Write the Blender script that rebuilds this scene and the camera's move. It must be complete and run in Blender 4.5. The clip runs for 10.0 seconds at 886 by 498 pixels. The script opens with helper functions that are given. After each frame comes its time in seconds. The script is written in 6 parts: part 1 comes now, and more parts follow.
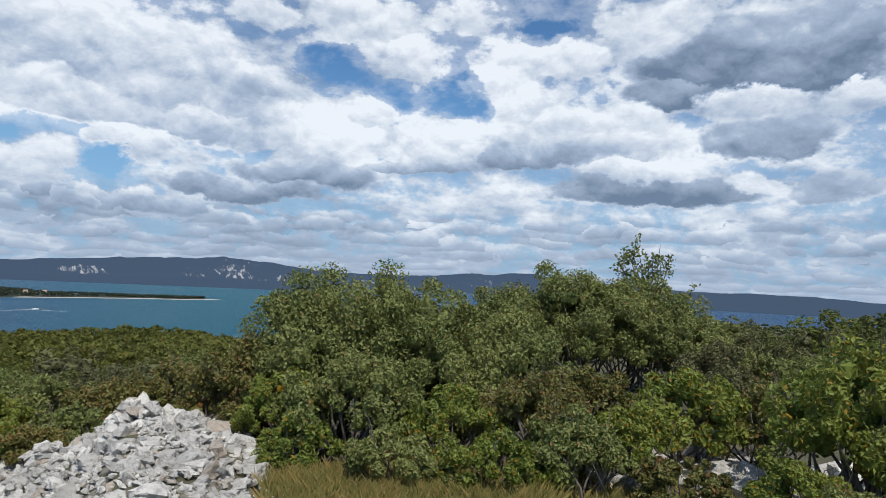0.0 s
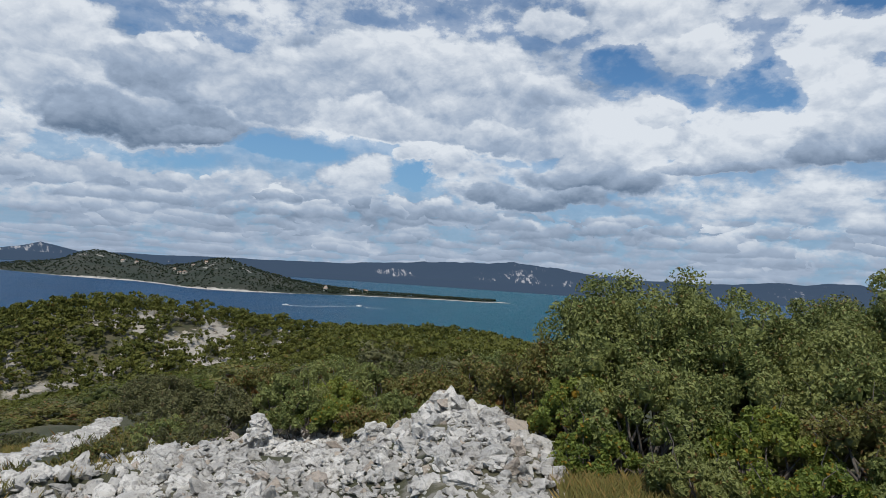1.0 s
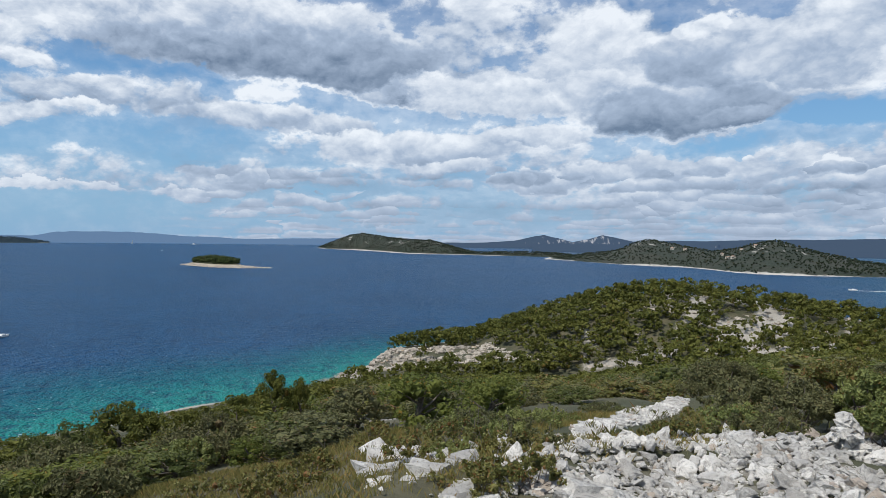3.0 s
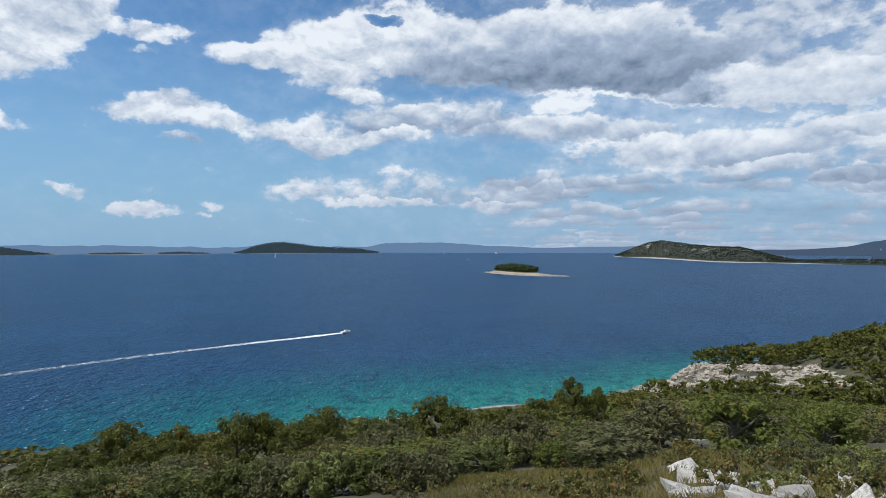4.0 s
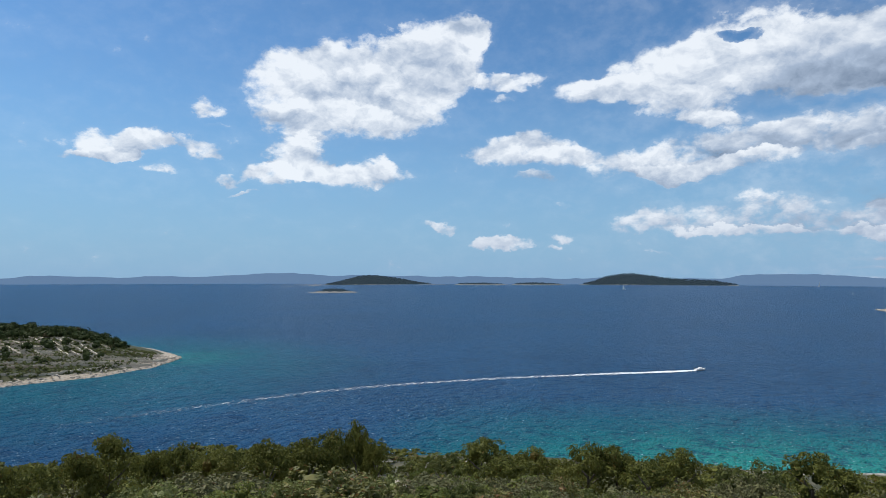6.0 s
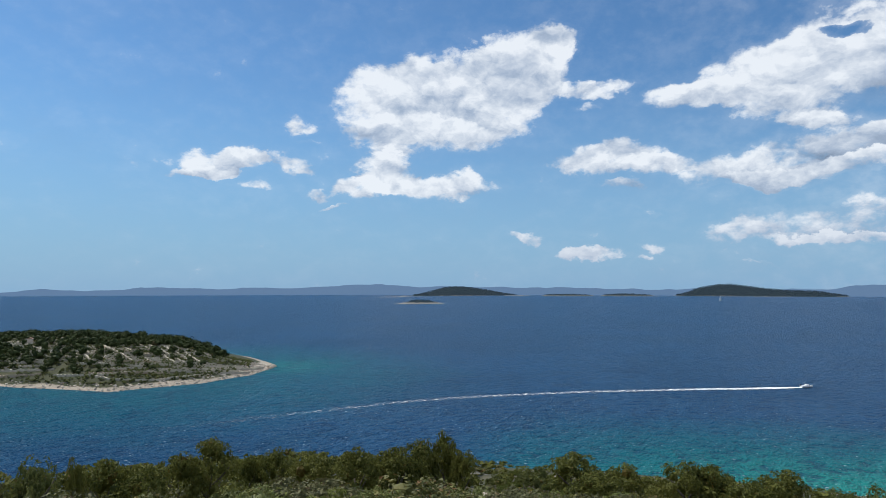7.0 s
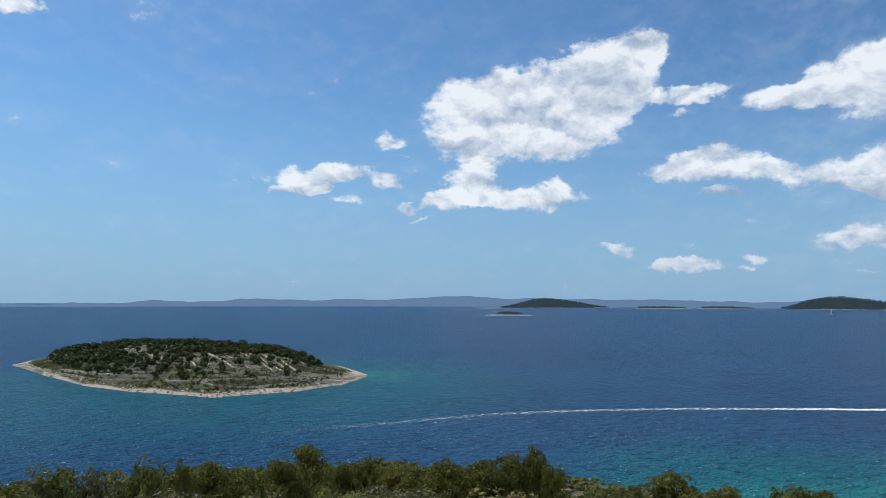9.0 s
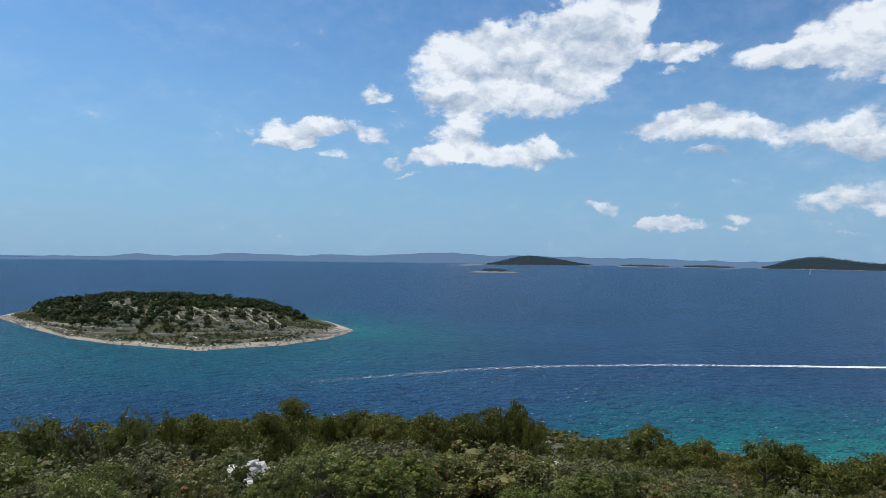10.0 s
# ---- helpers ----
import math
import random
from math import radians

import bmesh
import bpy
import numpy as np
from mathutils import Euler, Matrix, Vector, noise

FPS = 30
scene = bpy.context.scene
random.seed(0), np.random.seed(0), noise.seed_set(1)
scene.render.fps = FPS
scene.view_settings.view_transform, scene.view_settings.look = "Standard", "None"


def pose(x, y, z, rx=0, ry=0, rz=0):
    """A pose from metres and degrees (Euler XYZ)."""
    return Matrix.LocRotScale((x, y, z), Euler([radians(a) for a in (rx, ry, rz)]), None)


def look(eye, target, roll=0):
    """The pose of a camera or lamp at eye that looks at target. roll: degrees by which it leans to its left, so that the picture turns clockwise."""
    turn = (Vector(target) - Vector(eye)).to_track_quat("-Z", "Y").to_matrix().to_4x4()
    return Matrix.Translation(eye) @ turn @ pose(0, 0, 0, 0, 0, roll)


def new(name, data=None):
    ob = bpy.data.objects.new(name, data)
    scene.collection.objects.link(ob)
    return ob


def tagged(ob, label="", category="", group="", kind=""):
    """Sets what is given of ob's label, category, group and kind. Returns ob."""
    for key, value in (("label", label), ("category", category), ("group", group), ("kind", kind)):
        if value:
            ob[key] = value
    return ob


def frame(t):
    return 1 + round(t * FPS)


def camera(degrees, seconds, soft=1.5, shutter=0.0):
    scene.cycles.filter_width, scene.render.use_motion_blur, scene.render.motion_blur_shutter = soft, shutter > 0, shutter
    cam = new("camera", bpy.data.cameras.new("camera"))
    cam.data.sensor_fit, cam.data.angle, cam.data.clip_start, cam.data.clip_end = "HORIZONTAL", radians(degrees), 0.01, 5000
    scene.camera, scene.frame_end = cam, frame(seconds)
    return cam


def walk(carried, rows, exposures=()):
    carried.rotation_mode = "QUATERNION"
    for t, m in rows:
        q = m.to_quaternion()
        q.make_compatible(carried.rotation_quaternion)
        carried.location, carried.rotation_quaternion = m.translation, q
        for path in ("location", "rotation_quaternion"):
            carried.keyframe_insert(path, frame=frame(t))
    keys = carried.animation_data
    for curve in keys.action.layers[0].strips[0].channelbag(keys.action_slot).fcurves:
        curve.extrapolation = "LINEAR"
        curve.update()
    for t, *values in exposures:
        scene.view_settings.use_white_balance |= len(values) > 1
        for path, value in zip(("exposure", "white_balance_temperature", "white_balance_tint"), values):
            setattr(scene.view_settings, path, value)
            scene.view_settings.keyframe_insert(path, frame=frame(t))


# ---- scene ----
H = 41.0          # eye height over the sea
cam = camera(67.97, 10.0, soft=0.6)
# seconds, yaw to the left, pitch, roll; the eye swings round the body at arm's length
TURN = [
    (0, -0.04, 3.09, -2.70),
    (0.5, 13.87, 3.35, -2.82),
    (1, 24.50, 2.19, -3.91),
    (1.5, 33.21, 0.19, -5.00),
    (2, 47.04, 0.03, -4.46),
    (2.5, 58.05, -1.25, -3.16),
    (2.7, 63.28, -1.31, -2.11),
    (3.8, 88.03, -0.26, 0.33),
    (4, 95.11, -0.41, 0.02),
    (4.5, 104.34, -0.21, 0.24),
    (5, 112.24, -0.38, -0.16),
    (5.5, 120.36, 0.60, -0.28),
    (5.7, 122.32, 1.47, -0.04),
    (6.8, 130.74, 2.93, -0.46),
    (7, 132.24, 3.25, -0.03),
    (7.5, 135.18, 3.97, -0.40),
    (8, 138.72, 3.99, -0.22),
    (8.5, 139.87, 4.41, 0.05),
    (9, 139.90, 4.26, -0.17),
    (9.5, 139.34, 3.00, -0.78),
    (10, 138.63, 0.48, -0.77),
]
ARM = 0.22
rows = []
for t, yaw, pitch, roll in TURN:
    m = pose(0, 0, 0, 90 + pitch, roll, yaw)
    m.translation = (-ARM * math.sin(radians(yaw)), ARM * (math.cos(radians(yaw)) - 1), H)
    rows.append((t, m))
walk(cam, rows, exposures=[(0, 0.03), (0.5, -0.17), (1.0, -0.2), (1.5, -0.1), (2.5, 0.05), (3.8, 0.0), (5.0, 0.08), (7.0, 0.0), (10, 0.0)])

SUN_AZ, SUN_EL = 195.0, 57.0
SKY = 0.098


# ---------------------------------------------------------------- node help
def put(nt, kind, *links, **props):
    """A node; links are (input, value or socket); props are its settings."""
    n = nt.nodes.new("ShaderNode" + kind)
    for key, value in props.items():
        if key == "operation":
            n.operation = value
        elif key == "clamp":
            n.use_clamp = value
        elif key == "blend":
            n.blend_type = value
        elif key == "dims":
            n.noise_dimensions = value
    for name, value in links:
        if isinstance(value, bpy.types.NodeSocket):
            nt.links.new(value, n.inputs[name])
        else:
            n.inputs[name].default_value = value
    return n


def math2(nt, op, a, b=0.0, clamp=False):
    return put(nt, "Math", (0, a), (1, b), operation=op, clamp=clamp).outputs[0]


def remap(nt, value, a, b, c=0.0, d=1.0, smooth=True):
    n = put(nt, "MapRange", ("Value", value), ("From Min", a), ("From Max", b), ("To Min", c), ("To Max", d))
    n.interpolation_type = "SMOOTHSTEP" if smooth else "LINEAR"
    return n.outputs[0]


def blend(nt, fac, a, b, how="MIX"):
    n = nt.nodes.new("ShaderNodeMix")
    n.data_type, n.blend_type = "RGBA", how
    for i, v in ((0, fac), (6, a), (7, b)):
        if isinstance(v, bpy.types.NodeSocket):
            nt.links.new(v, n.inputs[i])
        else:
            n.inputs[i].default_value = v if i == 0 else (*v, 1)[:4]
    return n.outputs[2]


def noise_at(nt, vec, scale, detail=4.0, rough=0.55):
    return put(nt, "TexNoise", ("Vector", vec), ("Scale", scale), ("Detail", detail), ("Roughness", rough)).outputs["Fac"]


# ---------------------------------------------------------------- sky
world = bpy.data.worlds.new("sky")
scene.world = world
world.use_nodes = True
wt = world.node_tree
wt.nodes.clear()
sky = put(wt, "TexSky")
sky.sky_type, sky.sun_disc = "NISHITA", False
sky.sun_elevation, sky.sun_rotation = radians(SUN_EL), radians(-SUN_AZ)
sky.air_density, sky.dust_density, sky.ozone_density = 1.0, 0.6, 1.6
way = put(wt, "TexCoord").outputs["Generated"]
sep = put(wt, "SeparateXYZ", ("Vector", way))
sx, sy, sz = sep.outputs
az = math2(wt, "MULTIPLY", math2(wt, "ARCTAN2", math2(wt, "MULTIPLY", sx, -1.0), sy), 180 / math.pi)
el = math2(wt, "MULTIPLY", math2(wt, "ARCSINE", sz), 180 / math.pi)
flat = put(wt, "CombineXYZ", ("X", az), ("Y", el), ("Z", 0.0)).outputs[0]
# billows shrink and flatten towards the horizon, as a cloud deck does
lift = math2(wt, "ADD", math2(wt, "MAXIMUM", sz, 0.0), 0.30)
deck = put(wt, "CombineXYZ", ("X", math2(wt, "DIVIDE", sx, lift)), ("Y", math2(wt, "DIVIDE", sy, lift)), ("Z", math2(wt, "MULTIPLY", el, 0.05))).outputs[0]
ball = put(wt, "VectorMath", (0, way), (1, (1, 1, 1.5)), operation="MULTIPLY").outputs[0]
ragged = put(wt, "TexNoise", ("Vector", ball), ("Scale", 8.0), ("Detail", 6.0), ("Roughness", 0.6)).outputs["Color"]
swing = put(wt, "VectorMath", (0, put(wt, "VectorMath", (0, ragged), (1, (0.5, 0.5, 0.5)), operation="SUBTRACT").outputs[0]), (1, (8.5, 5.0, 0.0)), (2, flat), operation="MULTIPLY_ADD").outputs[0]
bend = put(wt, "VectorMath", (0, ragged), (1, (0.07, 0.07, 0.07)), (2, ball), operation="MULTIPLY_ADD").outputs[0]


def puffs(vec):
    """Rounded billows on billows, about 0.5 on the mean."""
    n = put(wt, "TexVoronoi", ("Vector", vec), ("Scale", 10.0), ("Detail", 4.4), ("Roughness", 0.56), ("Lacunarity", 2.1))
    n.normalize = True
    return math2(wt, "SUBTRACT", 0.93, n.outputs["Distance"])


n1 = noise_at(wt, deck, 2.1, 7.0, 0.58)
n3 = puffs(bend)
n2 = puffs(put(wt, "VectorMath", (0, bend), (1, (0.0, 0.0, 0.022)), operation="ADD").outputs[0])
n4 = noise_at(wt, put(wt, "VectorMath", (0, deck), (1, (0.0, 0.0, 0.12)), operation="ADD").outputs[0], 2.1, 5.0, 0.55)
n5 = noise_at(wt, ball, 34.0, 5.0, 0.6)
n6 = noise_at(wt, ball, 5.0, 4.0, 0.5)
relief = remap(wt, math2(wt, "SUBTRACT", n3, n2), -0.17, 0.17, -1.0, 1.0, False)
layer = remap(wt, math2(wt, "SUBTRACT", n1, n4), -0.14, 0.14, -1.0, 1.0, False)
edge = math2(wt, "SUBTRACT", math2(wt, "ADD", math2(wt, "MULTIPLY", math2(wt, "SUBTRACT", n3, 0.5), 1.6), math2(wt, "MULTIPLY", math2(wt, "SUBTRACT", n5, 0.5), 0.9)), 0.78)
edge = math2(wt, "MULTIPLY", edge, 1.9)
first_shade = math2(wt, "ADD", math2(wt, "MULTIPLY", layer, 0.2), 0.68)
sums, chain = [None, first_shade], [swing]


def cloud(a, e, wide, high, weight, dark):
    """One heap of cloud (or, with a negative weight, a gap) at azimuth a and elevation e, in degrees, and how grey its base is."""
    v = put(wt, "VectorMath", (0, chain[0]), (1, (1 / wide, 1 / high, 0)), (2, (-a / wide, -e / high, 0)), operation="MULTIPLY_ADD").outputs[0]
    d2 = put(wt, "VectorMath", (0, v), (1, v), operation="DOT_PRODUCT").outputs["Value"]
    s = math2(wt, "SUBTRACT", 1.25, d2, clamp=True)
    up = put(wt, "VectorMath", (0, v), (1, (0, 1, 0)), operation="DOT_PRODUCT").outputs["Value"]
    sums[0] = put(wt, "Math", (0, s), (1, weight if weight > 0 else weight * 1.3), (2, sums[0] if sums[0] else 0.0), operation="MULTIPLY_ADD").outputs[0]
    if weight > 0:
        cover = put(wt, "Math", (0, s), (1, 3.2), (2, edge), operation="MULTIPLY_ADD", clamp=True).outputs[0]
        own = put(wt, "Math", (0, up), (1, 0.2 + 0.1 * dark), (2, 0.86 - 0.68 * dark if a < 90 else 0.80 - 0.62 * dark), operation="MULTIPLY_ADD").outputs[0]
        mixed = wt.nodes.new("ShaderNodeMix")
        for i, value in ((0, cover), (2, sums[1]), (3, own)):
            wt.links.new(value, mixed.inputs[i])
        sums[1] = mixed.outputs[0]
    both = put(wt, "CombineXYZ", ("X", sums[0]), ("Y", sums[1]), ("Z", 0.0)).outputs[0]
    chain[0] = put(wt, "VectorMath", (0, both), (1, (1e-6, 1e-6, 0)), (2, chain[0]), operation="MULTIPLY_ADD").outputs[0]


cloud(-24.8, 18.8, 11.1, 4.0, 1, 1)
cloud(-19.3, 16.2, 5.8, 1.2, 0.9, 0.95)
cloud(-30.6, 19.7, 4.4, 2.3, 1, 0.9)
cloud(-16.8, 21.5, 5.1, 2.6, 0.9, 0.25)
cloud(-8.8, 19.6, 4.4, 1.8, 1, 0)
cloud(-5.0, 16.4, 3.4, 2.8, 0.8, 0.05)
cloud(-10.1, 13.2, 5.8, 2.3, 1, 0.15)
cloud(-7.2, 11.0, 5.8, 1.2, 0.8, 0.6)
cloud(-15.7, 13.1, 4.6, 2.8, 0.8, 0.2)
cloud(-25.7, 12.8, 5.7, 1.7, 0.95, 0.75)
cloud(-24.8, 15.6, 4.1, 1.3, 0.9, 0.1)
cloud(-31.4, 15.3, 3.3, 1.2, 0.9, 0.1)
cloud(-17.2, 8.5, 9.9, 1.4, 0.9, 0.85)
cloud(-15.8, 9.9, 5.1, 0.9, 0.9, 0.05)
cloud(-25.8, 9.3, 3.2, 0.9, 0.8, 0.05)
cloud(-31.5, 8.7, 3.6, 1.7, 0.8, 0.5)
cloud(11.6, 12.6, 7.1, 2.8, 1, 0)
cloud(7.8, 14.8, 2.9, 1.2, 0.9, 0)
cloud(0.7, 12.2, 4.4, 2.4, 1, 0)
cloud(1.6, 10.2, 5.9, 0.8, 0.8, 0.5)
cloud(25.5, 13.6, 11.3, 2.6, 0.9, 0.3)
cloud(29.8, 17.4, 9.4, 2.8, 0.8, 0.25)
cloud(22.5, 17.6, 4.3, 2.5, 0.8, 0.15)
cloud(17.9, 16.1, 4.1, 1.8, 0.6, 0.15)
cloud(17.3, 21.4, 3.6, 1.3, 0.7, 0.1)
cloud(21.2, 11.8, 6.5, 1.3, 0.9, 0.35)
cloud(11.9, 9.3, 7.5, 1.4, 0.9, 0.7)
cloud(17.8, 7.3, 6.8, 0.9, 0.8, 0.7)
cloud(8.3, 22.0, 5.9, 2.0, 0.8, 0.05)
cloud(3.1, 19.5, 2.2, 1.8, 0.85, 0.05)
cloud(-2.2, 22.6, 4.5, 2.2, 0.6, 0.15)
cloud(27.7, 10.5, 2.3, 1.1, 1, 0.03)
cloud(24.7, 9.6, 1.7, 1.5, 1, 0.03)
cloud(27.8, 6.1, 1.1, 0.7, 0.9, 0.03)
cloud(25.7, 6.3, 1.5, 0.7, 0.85, 0.05)
cloud(25.8, 5.0, 2.4, 0.6, 0.6, 0.2)
cloud(10.0, 18.3, 3.9, 1.8, -0.9, 0)
cloud(-1.1, 16.3, 3.0, 2.3, -0.9, 0)
cloud(5.0, 16.4, 3.0, 1.4, -0.5, 0)
cloud(-8.3, 21.4, 2.2, 1.3, -0.7, 0)
cloud(27.0, 8.4, 1.4, 1.0, -1, 0)
cloud(79.2, 14.8, 11.0, 2.5, 1, 0.75)
cloud(81.1, 9.3, 5.4, 1.3, 0.7, 0.4)
cloud(71.0, 12.7, 6.0, 1.2, 0.8, 0.6)
cloud(56.2, 15.7, 7.3, 3.2, 1, 0.03)
cloud(62.9, 12.5, 11.9, 1.8, 0.95, 0.15)
cloud(48.4, 14.5, 7.1, 2.7, 1, 0.6)
cloud(50.5, 10.8, 9.5, 2.2, 1, 0.85)
cloud(45.7, 9.7, 4.2, 1.2, 0.9, 0.9)
cloud(41.4, 14.0, 5.8, 2.6, 1, 0.5)
cloud(33.1, 16.6, 8.0, 3.2, 1, 0.2)
cloud(30.9, 12.8, 6.5, 1.7, 0.9, 0.25)
cloud(48.1, 16.9, 1.9, 1.1, 0.6, 0)
cloud(38.9, 9.6, 4.8, 1.2, -0.9, 0)
cloud(48.0, 7.6, 4.8, 0.8, -0.7, 0)
cloud(76.7, 7.6, 4.0, 1.4, 0.7, 0.15)
cloud(69.4, 7.8, 6.1, 1.6, 0.8, 0.3)
cloud(62.7, 8.8, 4.9, 1.0, 0.8, 0.2)
cloud(69.3, 6.2, 4.7, 0.9, 0.7, 0.1)
cloud(57.6, 5.7, 3.4, 1.1, 0.8, 0.1)
cloud(62.5, 4.9, 4.8, 1.1, 0.7, 0.15)
cloud(51.7, 6.0, 4.4, 1.9, 0.6, 0.25)
cloud(39.1, 5.9, 2.1, 0.8, 0.9, 0.05)
cloud(36.1, 5.1, 1.7, 0.6, 0.8, 0.05)
cloud(31.7, 7.8, 3.2, 1.9, 1, 0.03)
cloud(45.1, 7.0, 0.6, 0.3, 0.9, 0.05)
cloud(37.8, 2.5, 1.1, 0.6, 0.6, 0.05)
cloud(74.2, 2.2, 1.8, 0.5, 0.7, 0.05)
cloud(31.2, 2.3, 1.2, 0.5, 0.6, 0.05)
cloud(110.8, 14.9, 4.4, 1.2, 0.9, 0.05)
cloud(104.5, 15.7, 5.4, 3.4, 1, 0.05)
cloud(98.6, 17.8, 7.2, 3.1, 1, 0.03)
cloud(102.0, 12.9, 3.0, 0.9, 0.7, 0.15)
cloud(93.3, 15.8, 8.5, 2.7, 0.95, 0.35)
cloud(82.5, 14.5, 11.8, 2.1, 1, 0.85)
cloud(86.8, 17.9, 11.1, 2.1, 1, 0.2)
cloud(100.6, 18.7, 1.9, 0.6, -0.8, 0)
cloud(107.4, 9.1, 4.9, 1.4, 0.8, 0.25)
cloud(100.1, 10.7, 5.4, 1.4, 0.8, 0.45)
cloud(93.8, 10.8, 6.2, 1.7, 0.85, 0.4)
cloud(100.1, 9.1, 4.4, 0.9, 0.75, 0.1)
cloud(86.8, 9.3, 6.2, 1.6, 0.85, 0.4)
cloud(84.6, 11.7, 2.6, 0.8, 0.8, 0.05)
cloud(105.5, 8.5, 4.0, 0.9, 0.6, 0.15)
cloud(100.6, 5.0, 10.7, 1.4, 0.55, 0.3)
cloud(108.5, 4.5, 3.9, 1.1, 0.5, 0.25)
cloud(100.1, 3.8, 6.4, 0.5, 0.6, 0.1)
cloud(87.8, 4.5, 5.9, 1.5, 0.65, 0.35)
cloud(91.4, 3.7, 2.8, 0.5, 0.6, 0.05)
cloud(82.9, 3.1, 2.1, 0.4, 0.6, 0.1)
cloud(106.7, 1.8, 1.2, 0.2, 0.4, 0.1)
cloud(135.6, 15.7, 6.8, 3.4, 1, 0.06)
cloud(130.2, 16.3, 6.8, 3.8, 1, 0.06)
cloud(125.5, 18.3, 4.2, 3.3, 1, 0)
cloud(133.1, 12.9, 6.4, 1.6, 0.8, 0.15)
cloud(123.2, 19.9, 2.3, 1.7, 0.9, 0)
cloud(137.2, 10.1, 2.9, 2.0, 1, 0.03)
cloud(139.4, 8.8, 2.5, 1.1, 0.8, 0.05)
cloud(132.6, 8.8, 5.4, 1.2, 1, 0.06)
cloud(151.1, 10.6, 4.0, 1.1, 1, 0.03)
cloud(146.1, 10.7, 2.5, 0.8, 0.8, 0.05)
cloud(152.5, 9.9, 3.2, 0.5, 0.7, 0.1)
cloud(145.2, 13.7, 1.7, 0.8, 0.75, 0.03)
cloud(148.9, 8.6, 2.1, 0.5, 0.6, 0.1)
cloud(143.4, 8.3, 1.8, 0.5, 0.55, 0.1)
cloud(142.1, 7.2, 1.2, 0.2, 0.6, 0.1)
cloud(143.7, 12.4, 1.2, 0.3, 0.5, 0.1)
cloud(119.1, 16.4, 4.4, 0.7, 0.7, 0.05)
cloud(119.5, 15.0, 1.8, 0.5, 0.5, 0.1)
cloud(118.6, 11.1, 5.0, 1.3, 0.9, 0.12)
cloud(114.0, 10.3, 3.2, 1.0, 0.7, 0.15)
cloud(117.3, 8.6, 2.6, 0.6, 0.5, 0.2)
cloud(124.9, 4.5, 1.3, 0.5, 0.7, 0.05)
cloud(119.0, 3.2, 2.0, 0.6, 0.85, 0.05)
cloud(115.1, 3.6, 1.6, 0.6, 0.6, 0.1)
cloud(116.0, 2.7, 0.9, 0.3, 0.5, 0.1)
cloud(115.4, 6.4, 1.1, 0.2, 0.4, 0.1)
cloud(173.4, 20.7, 1.8, 1, 0.9, 0)

for k in range(7):      # the sky behind the viewer goes on in the same broken way
    cloud(-60 - 17 * k, 14 + 9 * (k % 3), 9, 5, 0.9, 0.3)
body_sum = sums[0]
# broken low rows over the land, open sky over the sea
rows_bias = remap(wt, az, 70.0, 112.0, 0.22, -0.6)
low = remap(wt, el, 2.0, 12.0, -0.18, 0.0)
over = math2(wt, "ADD", math2(wt, "ADD", rows_bias, low), math2(wt, "MULTIPLY", math2(wt, "SUBTRACT", n1, 0.5), 2.4))
over = math2(wt, "MAXIMUM", math2(wt, "MINIMUM", over, 0.55), -0.30)
# a pale grey sheet low over the land
low_sheet = math2(wt, "MULTIPLY", remap(wt, az, 56.0, 88.0, 0.32, 0.0), remap(wt, el, 4.5, 10.5, 1.0, 0.0))
over = math2(wt, "ADD", over, low_sheet)


def heaps(shift, wide, tall):
    """Rows of small flat-based heaps of cloud over the land: cover and tone."""
    place = put(wt, "CombineXYZ", ("X", math2(wt, "MULTIPLY", az, 1 / wide)), ("Y", math2(wt, "MULTIPLY", math2(wt, "LOGARITHM", math2(wt, "ADD", math2(wt, "MAXIMUM", el, -0.5), 2.2), math.e), tall)), ("Z", 0.0)).outputs[0]
    place = put(wt, "VectorMath", (0, place), (1, (shift, shift * 0.37, 0)), operation="ADD").outputs[0]
    place = put(wt, "VectorMath", (0, put(wt, "VectorMath", (0, ragged), (1, (0.5, 0.5, 0.5)), operation="SUBTRACT").outputs[0]), (1, (2.2, 1.0, 0.0)), (2, place), operation="MULTIPLY_ADD").outputs[0]
    cell_ = put(wt, "TexVoronoi", ("Vector", place), ("Scale", 1.0), ("Randomness", 0.85), voronoi_dimensions="2D")
    off = put(wt, "VectorMath", (0, place), (1, cell_.outputs["Position"]), operation="SUBTRACT").outputs[0]
    parts_ = put(wt, "SeparateXYZ", ("Vector", off)).outputs
    size_ = remap(wt, put(wt, "SeparateXYZ", ("Vector", cell_.outputs["Color"])).outputs[0], 0.0, 1.0, 0.35, 1.15, False)
    dx, dy = math2(wt, "DIVIDE", parts_[0], 0.62), math2(wt, "DIVIDE", math2(wt, "ADD", parts_[1], 0.12), 0.52)
    dome = math2(wt, "SUBTRACT", size_, math2(wt, "ADD", math2(wt, "MULTIPLY", dx, dx), math2(wt, "MULTIPLY", dy, dy)))
    base_ = math2(wt, "MULTIPLY", math2(wt, "ADD", parts_[1], 0.30), 3.5)
    return math2(wt, "MINIMUM", dome, base_), remap(wt, parts_[1], -0.30, 0.26, 0.30, 0.90, False)


